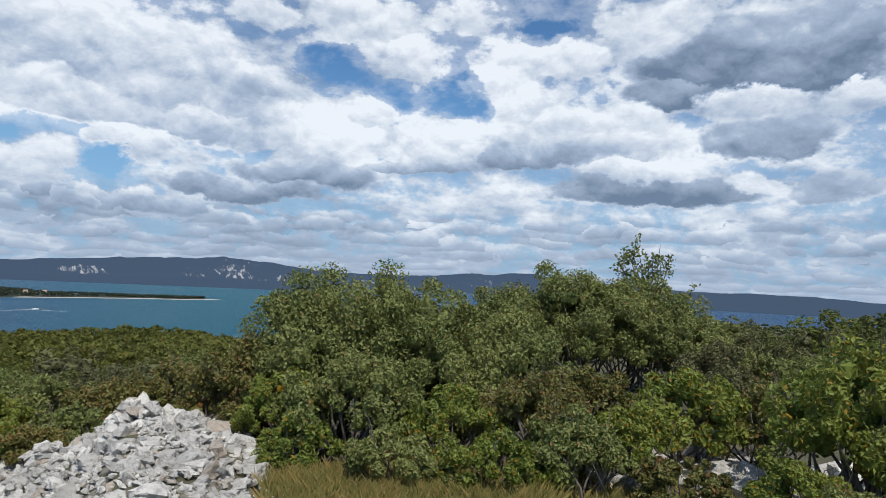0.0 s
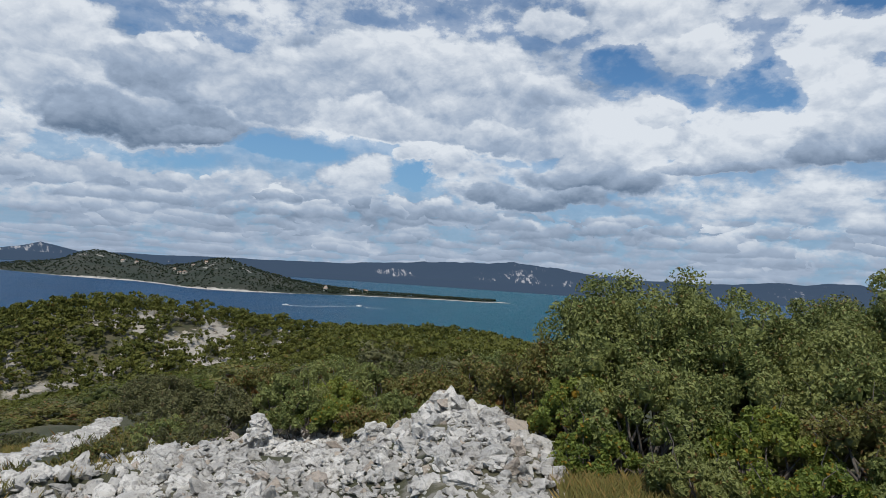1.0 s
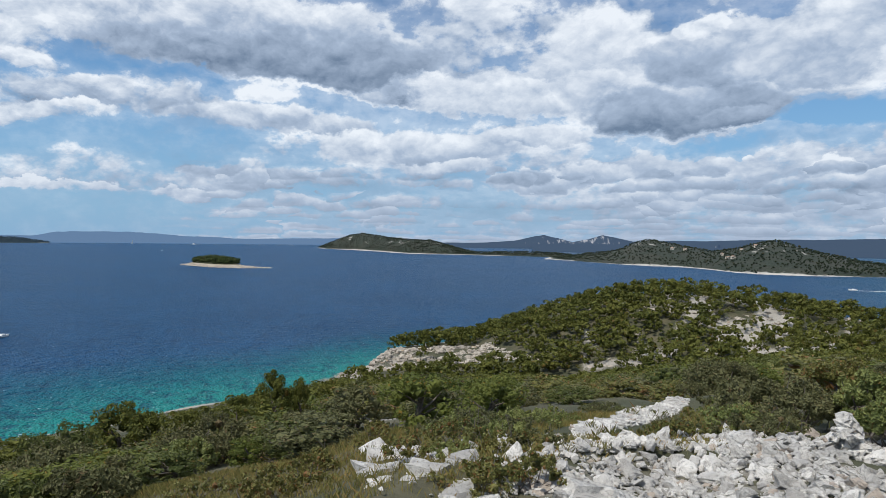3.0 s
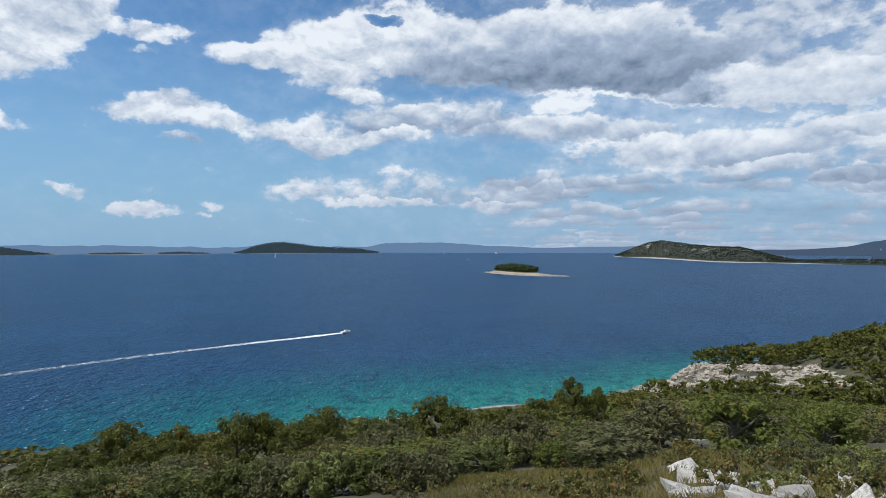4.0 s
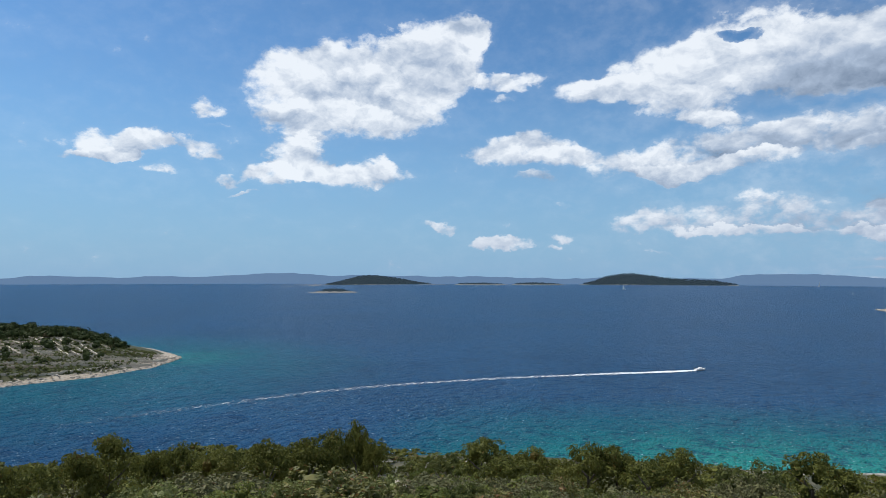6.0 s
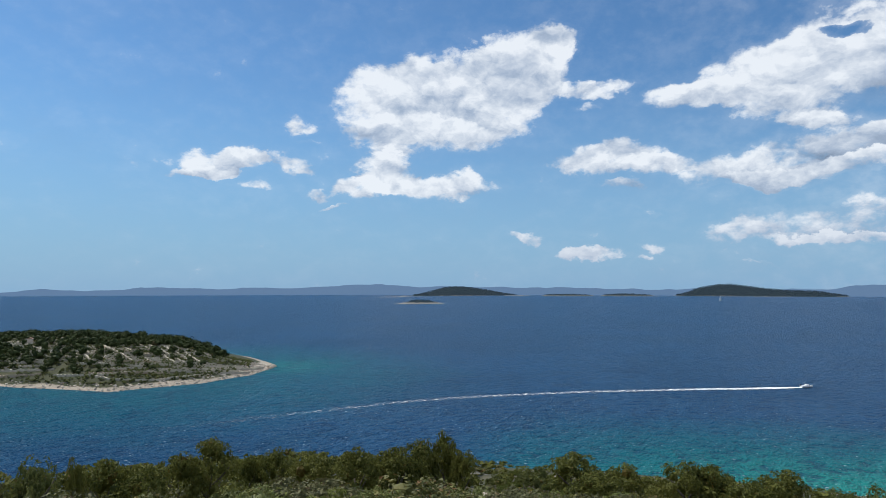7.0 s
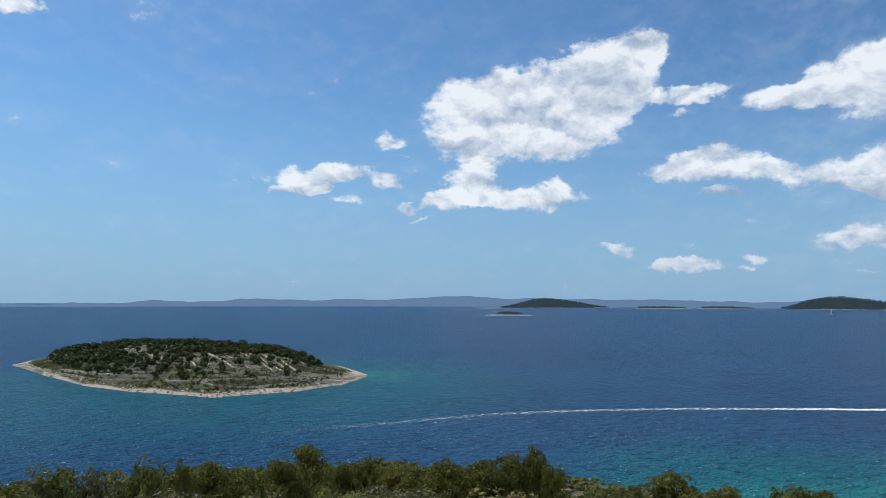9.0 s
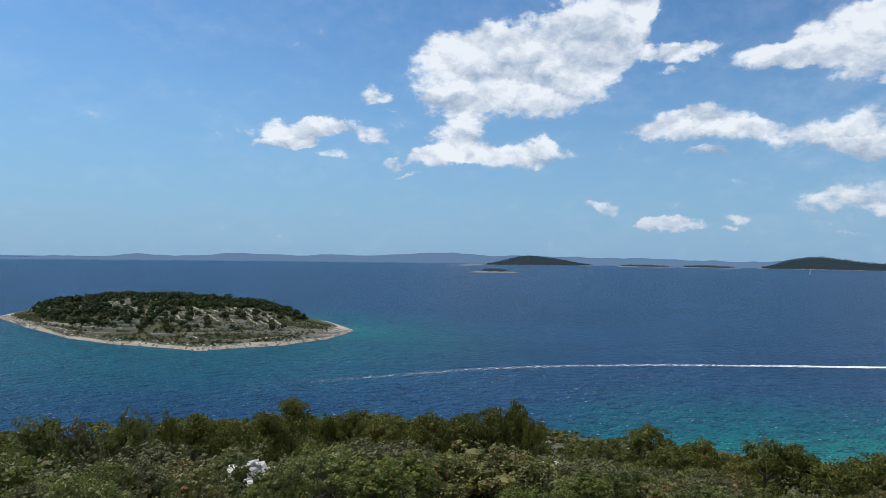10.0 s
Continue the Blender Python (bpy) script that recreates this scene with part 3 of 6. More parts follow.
def tube(points, radii, sides=6):
    """A bent tapered stem through points."""
    p = np.asarray(points, float)
    d = unit(np.gradient(p, axis=0))
    a = unit(np.cross(d, np.array([0.31, 0.92, 0.23])))
    b = np.cross(d, a)
    t = np.arange(sides) * 2 * np.pi / sides
    ring = a[:, None] * np.cos(t)[None, :, None] + b[:, None] * np.sin(t)[None, :, None]
    v = p[:, None] + ring * np.asarray(radii)[:, None, None]
    return v.reshape(-1, 3), sheet(len(p), sides, True)


# ---------------------------------------------------------------- the lie of the land
def azimuth(x, y):
    a = np.degrees(np.arctan2(-x, y))
    return (a + 100) % 360 - 100


def bank_off(x, y):
    """Distance from the line of the stone bank below the brow, and the place along it."""
    bx0, by0 = xy(58.3, 9.3)
    bx1, by1 = xy(51.0, 15.0)
    t = np.clip(((x - bx0) * (bx1 - bx0) + (y - by0) * (by1 - by0)) / ((bx1 - bx0) ** 2 + (by1 - by0) ** 2), 0, 1)
    return np.hypot(x - bx0 - t * (bx1 - bx0), y - by0 - t * (by1 - by0)), t


# how high the near slope and its wood stand against what lies beyond: azimuth, elevation
SIGHT_A = [29, 36, 43, 53, 58, 77, 84, 90]
SIGHT_E = [-4.5, -7.4, -8.6, -10.4, -11.5, -12.1, -12.0, -11.0]


def ground_z(x, y):
    r, a = np.hypot(x, y), azimuth(x, y)
    r = np.maximum(r, 0.01)
    shore = np.interp(a, [60, 77, 84, 90, 97, 113, 122, 132, 175], [215, 200, 172, 166, 158, 151, 151, 150, 160])
    sea = np.interp(r * 158 / shore, [0, 4, 8, 15, 25, 35, 60, 90, 120, 145, 158, 200, 260, 500, 5000],
                    [39.4, 39, 37.9, 35.6, 32.0, 28.6, 21.2, 14.2, 8.2, 2.6, 0, -5, -12, -20, -20])
    inland = np.interp(r, [0, 10, 20, 40, 80, 150, 250, 350, 420, 600, 5000], [39.4, 38.6, 36.9, 33.6, 28.5, 21.5, 14, 5, 0, -6, -12])
    east = np.interp(r, [0, 10, 20, 40, 90, 150, 300, 600, 1060, 1130, 2000, 5000], [39.4, 39.3, 39, 36.5, 27, 20, 9, 5, 2, -2, -6, -10])
    s = step(22, 80, a) * (1 - step(185, 235, a))
    z = inland + (east - inland) * np.maximum(1 - step(2, 16, a), step(235, 259, a))
    z = z + (sea - z) * s
    roof = H + r * np.tan(np.radians(np.interp(a, SIGHT_A, SIGHT_E))) - 2.4 * step(18, 45, r) - 1.4 * step(60, 110, r)
    z = np.where((a > 29) & (a < 90) & (r > 18), z + (np.minimum(z, roof) - z) * (1 - step(155, 200, r)), z)
    top = np.interp(a, [14, 18, 24, 32, 36, 41, 44.7, 49, 52, 58.8, 62.6, 67, 71.6, 76], [-6, 16, 17.5, 16.5, 16.5, 19.5, 21.4, 22.6, 23, 16.8, 10.5, 4.5, 0.5, -5])
    hump = np.where(r < 235, np.exp(-((r - 235) / 62) ** 2), np.exp(-((r - 235) / 45) ** 2))
    knoll = -7 + (top + 7) * hump
    z = np.where((a > 14) & (a < 76), np.maximum(z, knoll), z)
    mid = np.interp(a, [55, 64, 72, 74, 77, 79], [212, 212, 222, 222, 190, 170])
    half = np.interp(a, [55, 64, 72, 74, 77, 80], [48, 50, 42, 30, 22, 9])
    shelf = -7 + 11.5 * np.interp(a, [54, 66, 73, 79], [1, 1, 0.88, 0.70]) * np.clip(1 - np.abs((r - mid) / half) ** 1.7, 0, 1) * step(54, 60, a) * (1 - step(75, 80, a))
    z = np.maximum(z, shelf)
    # two rocky rises on the seaward slope
    z = z + 1.5 * np.exp(-((a - 155.2) / 3.2) ** 2 - ((r - 33) / 5) ** 2) + 1.5 * np.exp(-((a - 129.4) / 2.2) ** 2 - ((r - 72) / 7) ** 2)
    # the rubble brow round the viewer
    tilt = np.interp(a, [-100, -40, 5, 13.7, 16.7, 20, 22, 25, 27, 30.5, 33, 38.2, 41, 46.5, 52, 61, 68, 75, 85, 100, 172, 259],
                     [-9, -10, -11.5, -14.2, -13.2, -12.3, -12.0, -11.7, -13.4, -14.7, -15.9, -15.5, -15.2, -15.8, -17.8, -18.2, -20, -21, -23, -24, -24, -12])
    brow = np.interp(a, [-100, 5, 15, 25, 50, 61, 75, 100, 172, 259], [12, 9, 7, 7.5, 8, 7, 5.5, 4, 4, 10])
    crest = H + brow * np.tan(np.radians(tilt))
    inner = 39.35 + (crest - 39.35) * step(0, 1, r / brow)
    ledge = np.interp(a, [44, 50, 58.3, 64], [16.5, 16, 10.4, 8])
    drop = 0.5 - 0.36 * step(43, 48, a) * (1 - step(60, 64, a))
    outer = np.maximum(crest - drop * (np.minimum(r, ledge) - brow) - 0.5 * np.maximum(r - ledge, 0), z)
    z = np.where(r < brow, inner, np.where(r < 30, outer, z))
    off, t = bank_off(x, y)
    z = z + 0.08 * np.exp(-(off / 0.35) ** 2)
    wave = fbm(x * 0.35, y * 0.35, 3) * np.clip(r / 60, 0.05, 0.5) + fbm(x * 0.04, y * 0.04, 3) * np.clip((r - 20) / 60, 0, 1) * 1.2
    return z + wave * np.clip((z + 1.5) / 4, 0.1, 1)


def open_rock(x, y):
    """1 where rock lies open, 0 under scrub."""
    r, a = np.hypot(x, y), azimuth(x, y)
    z = ground_z(x, y)
    out = 0.8 * (1 - step(0.5, 1.8, z)) * step(100, 140, r) * (1 - 0.85 * step(94, 102, a))
    out = np.maximum(out, step(56, 60, a) * (1 - step(78, 80, a)) * step(188, 198, r) * (1 - step(218, 230, r)) * (1 - step(5.0, 7.0, z)) * (0.27 + 0.12 * (fbm(x * 0.05, y * 0.05) > 0.05)))
    bands = fbm(a * 0.75, r * 0.10 + a * 0.2, 4)
    out = np.maximum(out, step(34, 37, a) * (1 - step(56, 62, a)) * step(165, 180, r) * (1 - step(255, 270, r)) * step(0.02, 0.15, bands + np.interp(a, [36, 40, 44, 50, 53, 60], [0.04, 0.15, 0.2, 0.16, 0.02, -0.08])) * 0.66)
    near = step(13, 16, a) * (1 - step(62, 72, a)) * (1 - step(7.4, 8.4, r))
    out = np.maximum(out, near * 0.42)
    out = np.maximum(out, 0.6 * step(0.42, 0.55, fbm(x * 0.09 + 40, y * 0.09, 3)) * step(14, 25, r))
    return np.clip(out, 0, 1)


cols = np.concatenate([np.arange(-46, 186, 0.75), np.arange(186, 314, 4.0)])


def wheel(r0, r1, n):
    rr = r0 * (r1 / r0) ** (np.arange(n) / (n - 1))
    rr[0] = 0.0 if r0 < 1 else rr[0]
    A, R = np.meshgrid(cols, rr)
    x, y = xy(A, R)
    return x, y, sheet(n, len(cols), True)


gx, gy, gf = wheel(0.5, 4900, 190)
gz = ground_z(gx, gy)
ground = new("ground", fast_mesh("ground", np.stack([gx, gy, gz], -1).reshape(-1, 3), gf, M_GROUND, True, bare=open_rock(gx, gy)))
tagged(ground, "stony hillside with scrub running down to the sea", "ground", kind="structure")

wx, wy, wf = wheel(120, 4900, 90)
wz = ground_z(wx, wy)
wr, wa = np.hypot(wx, wy), azimuth(wx, wy)
coast = np.interp(wa, [60, 77, 84, 90, 97, 113, 122, 132, 175], [235, 205, 172, 166, 158, 151, 151, 150, 160])
shoal = np.clip(1 - (wr - coast) / 105, 0, 1) ** 1.2 * step(50, 62, wa)
shoal = np.maximum(shoal, np.clip(1 + wz / 9.0, 0, 1) * (1 - step(190, 330, wr)))
shoal = shoal * np.interp(wa, [40, 95, 112, 124, 133, 185], [1, 1, 0.85, 0.62, 0.2, 0.15])
shoal = np.maximum(shoal, 0.5 * np.exp(-((wa - 18) / 22) ** 2) * (wr > 330) * (wr < 2100))
ix, iy = xy(146.0, 350)
tip = np.hypot(wx - ix, wy - iy)
shoal = np.maximum(shoal, 0.72 * np.exp(-(tip / 55) ** 2))
ix, iy = xy(158, 345)
shoal = np.maximum(shoal, 0.50 * np.exp(-(np.hypot(wx - ix, wy - iy) / 165) ** 4))
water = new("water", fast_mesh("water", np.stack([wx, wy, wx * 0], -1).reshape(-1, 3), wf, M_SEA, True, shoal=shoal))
tagged(water, "deep blue choppy sea turning turquoise over the shallows", "water", kind="structure")


# ---------------------------------------------------------------- trees
def dome_crown(rng, clumps, n, size):
    """A domed, lobed pine crown of upright needle tufts, about 1 wide and 1 high, with dark hollows between the lobes."""
    d0 = unit(rng.normal(size=(clumps, 3)) + [0, 0, 0.45])
    d0[:, 2] = np.maximum(d0[:, 2], -0.75)
    c = d0 * [0.37, 0.37, 0.42] * (0.78 + 0.30 * rng.random((clumps, 1))) + [0, 0, 0.46]
    cr = 0.075 + 0.085 * rng.random(clumps)
    which = rng.integers(0, clumps, n)
    d = unit(rng.normal(size=(n, 3)) + 0.5 * d0[which] + [0, 0, 0.35])
    p = c[which] + d * (cr[which] * (0.70 + 0.38 * rng.random(n)))[:, None] * [1.1, 1.1, 0.8]
    v, f = (cards if n > 2000 else slips)(p, d, size * (0.5 + 0.9 * rng.random(n)), rng, 0.55)
    inner = strew(ICO_V, ICO_F, c[:clumps // 2] * [0.8, 0.8, 0.96], cr[:clumps // 2] * 0.62, cr[:clumps // 2] * 50)
    return join([(v, tris(f)), inner])


def bush_crown(rng, clumps, n, size, core=False):
    """A rounded evergreen bush of leaf clumps, about 1 wide and 1 high."""
    d0 = unit(rng.normal(size=(clumps, 3)) + [0, 0, 0.3])
    c = d0 * [0.40, 0.40, 0.44] * (0.6 + 0.5 * rng.random((clumps, 1))) + [0, 0, 0.40]
    cr = 0.06 + 0.10 * rng.random(clumps) ** 1.5
    which = rng.integers(0, clumps, n)
    d = unit(rng.normal(size=(n, 3)) + 0.5 * d0[which])
    p = c[which] + d * (cr[which] * (0.72 + 0.38 * rng.random(n)))[:, None]
    v, f = (cards if n > 2000 else slips)(p, d, size * (0.6 + 0.8 * rng.random(n)), rng, 0.5)
    pieces = [(v, tris(f)), strew(ICO_V, ICO_F, c * [0.78, 0.78, 0.9], cr * 0.6, cr * 60)]
    if core:
        pieces.append(strew(ICO_V, ICO_F, c[:3] * [0.45, 0.45, 0.85], np.full(3, 0.16), d0[:3, 0] * 9))
    return join(pieces)


def trunk_mesh(name, rng, tall=0.45, thick=0.035):
    bend = rng.normal(size=2) * 0.05
    pieces = [tube([(0, 0, -0.08), (bend[0], bend[1], tall * 0.5), (0, 0, tall)], [thick * 1.3, thick, thick * 0.6])]
    for k in range(5):
        a = k * 1.3 + rng.random()
        h = tall * (0.45 + 0.12 * k)
        pieces.append(tube([(bend[0] * 0.6, bend[1] * 0.6, h), (0.16 * math.cos(a), 0.16 * math.sin(a), h + 0.12), (0.3 * math.cos(a), 0.3 * math.sin(a), h + 0.25)],
                           [thick * 0.55, thick * 0.35, thick * 0.15], 5))
    v, f = join(pieces)
    return fast_mesh(name, v, f, M_BARK, True)


TREE_KINDS = {
    "pine_tree": (M_PINE, lambda g, lod: dome_crown(g, 46, 3800, 0.022) if lod == 0 else (dome_crown(g, 28, 1000, 0.030) if lod == 1 else dome_crown(g, 12, 150, 0.070)), "dark green Aleppo pine with a clumped crown", "tree"),
    "evergreen_oak": (M_OAK_SHADE, lambda g, lod: bush_crown(g, 44, 2200, 0.023) if lod == 0 else (bush_crown(g, 22, 800, 0.024) if lod == 1 else bush_crown(g, 8, 80, 0.085, core=True)), "low evergreen oak with small leathery leaves", "tree"),
    "scrub_bush": (M_JUNIPER, lambda g, lod: bush_crown(g, 44, 2200, 0.023) if lod == 0 else (bush_crown(g, 22, 800, 0.024) if lod == 1 else bush_crown(g, 8, 80, 0.085, core=True)), "grey-green rounded scrub bush on the slope", "bush"),
    "mastic_bush": (M_MASTIC_SHADE, lambda g, lod: bush_crown(g, 44, 2200, 0.023) if lod == 0 else (bush_crown(g, 22, 800, 0.024) if lod == 1 else bush_crown(g, 8, 80, 0.085, core=True)), "bright green mastic bush on the slope", "bush"),
    "smoke_bush": (M_RUSSET, lambda g, lod: bush_crown(g, 44, 2200, 0.023) if lod == 0 else (bush_crown(g, 22, 800, 0.024) if lod == 1 else bush_crown(g, 8, 80, 0.085, core=True)), "russet and olive bush with drying leaves", "bush"),
}

# places: one jittered grid over all the slopes in view
cell = 3.15
gxs, gys = np.meshgrid(np.arange(-330, 330, cell), np.arange(-330, 330, cell))
px_ = gxs.ravel() + RNG.uniform(-1.3, 1.3, gxs.size)
py_ = gys.ravel() + RNG.uniform(-1.3, 1.3, gxs.size)
fill = np.meshgrid(np.arange(-46, 46, 2.3), np.arange(-46, 46, 2.3))
fill_x, fill_y = (q.ravel() + RNG.uniform(-1, 1, q.size) for q in fill)
low_fill = (np.hypot(fill_x, fill_y) < 44) & (RNG.random(len(fill_x)) < 0.4) & (azimuth(fill_x, fill_y) > 58)
px_, py_ = np.concatenate([px_, fill_x[low_fill]]), np.concatenate([py_, fill_y[low_fill]])
pr, pa = np.hypot(px_, py_), azimuth(px_, py_)
brow_r = np.interp(pa, [-50, 5, 15, 30, 50, 61, 75, 95, 172], [17, 14, 11.5, 13, 18.5, 12, 12.5, 12, 12])
ok = (pa > -44) & (pa < 186) & (pr > brow_r) & (pr < np.interp(pa, [-20, 0, 14, 20, 60, 80], [200, 90, 90, 262, 262, 330])) & ((pa > 16) | (pr < 45) | (RNG.random(len(pr)) < 0.4))
px_, py_, pr, pa = px_[ok], py_[ok], pr[ok], pa[ok]
pz = ground_z(px_, py_)
bare = open_rock(px_, py_)
far_part = RNG.random(len(pz)) < np.where((pa > 97) & (pr > 95), 0.6, np.interp(pr, [85, 110, 150], [0.92, 0.85, 0.8]))
ok = (pz > 0.8) & (RNG.random(len(pz)) > bare * np.where((pr > 150) & (pa < 60), 0.95, 0.97)) & far_part & (bank_off(px_, py_)[0] > 1.6)
ok &= ~((pa > 61) & (pa < 80) & (pr > 184) & (pr < 224) & (pz < 6.0) & (RNG.random(len(pz)) < 0.94))
px_, py_, pr, pa, pz = px_[ok], py_[ok], pr[ok], pa[ok], pz[ok]
patch = fbm(px_ * 0.03, py_ * 0.03, 3)
luck = RNG.random(len(px_))
pine = (patch * 0.7 + luck > np.interp(pr, [40, 90, 150], [0.9, 0.62, 0.05])) & (pr > np.interp(pa, [60, 78], [72, 40]))
pine &= ~((pr < 90) & (pa > 80) & (RNG.random(len(px_)) > 0.3))
luck = RNG.random(len(px_))
kind = np.where(pine, 0, np.where(luck < 0.34, 1, np.where(luck < 0.68, 2, np.where(luck < 0.88, 3, 4))))
high = np.where(pine, RNG.uniform(3.0, 5.6, len(px_)) * np.interp(pr, [120, 170], [0.9, 1.15]), RNG.uniform(0.8, 2.5, len(px_)) * np.interp(pr, [12, 26, 45, 90], [0.72, 1.2, 1.15, 1.0]))
wide = high * np.where(pine, RNG.uniform(0.95, 1.25, len(px_)), RNG.uniform(1.15, 1.7, len(px_)))
roof = H + pr * np.tan(np.radians(np.interp(pa, SIGHT_A, SIGHT_E))) - pz + RNG.uniform(-0.3, 0.5, len(px_))
held = (pa > 29) & (pa < 84) & (pr < 168)
high = np.where(held, np.minimum(high, np.maximum(roof, 0.0)), high)
line = np.interp(pa, [78, 84, 88, 95, 107, 115, 121, 126, 131, 140, 148, 152, 160, 165, 170, 180], [-12.4, -12.8, -13.7, -14.5, -15.0, -15.1, -15.0, -14.8, -14.1, -13.5, -13.4, -13.2, -13.1, -12.5, -12.1, -12.0])
line = line + RNG.uniform(-0.7, 0.2, len(px_)) - np.interp(pr, [12, 30, 48], [1.6, 0.9, 0.0])
roof = H + pr * np.tan(np.radians(line)) - pz
high = np.where(pa >= 80, np.minimum(high, np.maximum(roof, 0.0)), high)
# bare rock shows between the bushes at two places
gap_1 = (np.abs(pa - 155.2) < 3.2) & (pr > 26) & (pr < 37)
gap_2 = (np.abs(pa - 129.3) < 2.2) & (pr > 64) & (pr < 79)
high = np.where(gap_1 | gap_2, 0.0, high)
front = H + pr * np.tan(np.radians(np.where(pa > 140, -19.0, -16.7))) - pz
low_front = ((np.abs(pa - 155.2) < 3.6) & (pr < 27)) | ((np.abs(pa - 129.3) < 2.6) & (pr < 65))
high = np.where(low_front, np.minimum(high, np.maximum(front, 0.0)), high)
ok = high > 0.45
px_, py_, pr, pa, pz, kind, high, wide = (q[ok] for q in (px_, py_, pr, pa, pz, kind, high, wide))
wide = np.minimum(wide, high * 2.4)
order = np.argsort(pr)
near_set = np.zeros(len(px_), bool)
near_set[order[:150]] = True
names = list(TREE_KINDS)
for i, kind_name in enumerate(names):
    mat, crown, label, cat = TREE_KINDS[kind_name]
    # standing singly, nearest the viewer
    stock = []
    for k in range(3):
        g = np.random.default_rng(100 + 10 * i + k)
        v, f = crown(g, 0)
        stock.append((fast_mesh(kind_name + "_crown", v, f, mat), trunk_mesh(kind_name + "_trunk", g)))
    for j in np.where(near_set & (kind == i))[0]:
        tree = holder(kind_name, (px_[j], py_[j], pz[j] - 0.05), label, cat, "trees and bushes on the slope")
        tree.rotation_euler = (0, 0, RNG.uniform(0, 6.28))
        tree.scale = (wide[j], wide[j], high[j])
        crown_me, trunk_me = stock[int(RNG.integers(0, 3))]
        part("crown", crown_me, tree)
        part("trunk", trunk_me, tree)
    # the rest of the wood, past counting
    rest = np.where(~near_set & (kind == i))[0]
    pieces = []
    for k in range(10):
        g = np.random.default_rng(200 + 10 * i + k)
        v, f = crown(g, 1 + k // 5)
        mine = rest[(pr[rest] > 82) == (k > 4)][k % 5::5]
        at = np.stack([px_[mine], py_[mine], pz[mine] - 0.1], 1)
        pieces.append(strew(v, f, at, np.stack([wide[mine], wide[mine], high[mine]], 1), RNG.uniform(0, 6.28, len(mine))))
    v, f = join(pieces)
    wood = new(kind_name + "_wood", fast_mesh(kind_name + "_wood", v, f, mat))
    tagged(wood, "dense " + label.replace("with", "wood with") if i == 0 else "thicket of " + label, "woodland", kind="stuff")


# the pines and oaks whose crowns stand against the sea: azimuth, elevation of the top, breadth in degrees, distance, kind
STANDING = ((170.3, -12.4, 5.5, 48, 1), (167.0, -12.8, 4.5, 50, 2), (163.5, -12.2, 5.0, 50, 1), (161.0, -13.0, 1.8, 52, 0), (159.1, -13.3, 4.6, 62, 0), (156.0, -13.9, 4.5, 60, 0),
            (153.6, -13.3, 4.5, 64, 0), (151.4, -12.5, 5.0, 66, 0), (148.6, -13.9, 2.4, 70, 0), (146.7, -13.4, 3.4, 70, 0), (143.4, -13.9, 4.4, 66, 0), (139.8, -13.6, 5.0, 60, 0),
            (136.4, -13.6, 4.6, 62, 0), (134.2, -13.2, 4.6, 64, 0), (132.35, -12.6, 3.4, 66, 0), (130.7, -13.8, 2.6, 64, 0), (121.25, -13.9, 5.2, 60, 0), (119.3, -15.1, 4.6, 56, 0),
            (117.3, -14.45, 4.4, 62, 0), (112.7, -13.85, 4.8, 60, 0), (110.3, -13.95, 4.2, 61, 0), (107.8, -14.8, 4.6, 57, 0), (105.6, -13.8, 4.6, 62, 0), (101.6, -14.7, 4.0, 55, 1),
            (99.7, -14.3, 5.0, 54, 1), (96.0, -13.25, 4.8, 66, 0), (93.9, -13.95, 4.4, 64, 0), (91.6, -14.1, 4.0, 60, 0), (89.5, -13.8, 3.8, 62, 0), (87.2, -13.2, 4.0, 66, 0),
            (84.25, -11.35, 3.6, 72, 0), (82.0, -12.0, 1.8, 72, 0), (79.0, -12.3, 4.2, 76, 0))
g = np.random.default_rng(77)
for a, e, w, r, i in STANDING:
    kind_name = names[i]
    mat, crown, label, cat = TREE_KINDS[kind_name]
    x, y = xy(a, r)
    z = float(ground_z(np.array([x]), np.array([y]))[0]) - 0.05
    tall = max(1.6, H + r * math.tan(radians(e)) - z) * (1.08 if i == 0 else 1.14)
    breadth = 2.1 * r * math.tan(radians(w / 2))
    tree = holder(kind_name, (x, y, z), label + " above the shore", cat, "trees and bushes on the slope")
    tree.rotation_euler = (0, 0, g.uniform(0, 6.28))
    tree.scale = (breadth, breadth * g.uniform(0.9, 1.1), tall)
    v, f = crown(g, 0)
    part("crown", fast_mesh(kind_name + "_crown", v, f, mat), tree)
    part("trunk", trunk_mesh(kind_name + "_trunk", g), tree)


# ---------------------------------------------------------------- islands and far shores
def shore_land(a, near, top, depth, ridge, rough, nu=26, cut=0.0):
    """Heights of a piece of land seen over water: arrays of azimuth, near shore distance and the skyline's elevation."""
    u = np.linspace(0, 1, nu)
    R = near[None] + depth[None] * u[:, None]
    rr = near + depth * ridge
    zt = np.maximum(H + rr * np.tan(np.radians(top)), 0.4)
    zt = zt - np.minimum(cut, 0.5 * zt)
    up = np.where(u < ridge, np.sin(np.pi / 2 * np.clip(u / ridge, 0, 1)) ** 0.85, np.cos(np.pi / 2 * np.clip((u - ridge) / (1 - ridge), 0, 1)))
    x, y = xy(a[None] + 0 * R, R)
    z = zt[None] * up[:, None]
    z = z + fbm(x * rough, y * rough, 4) * np.minimum(z, 12) * 0.16 - 1.2 * (1 - np.clip(up[:, None] * 6, 0, 1))
    return x, y, z


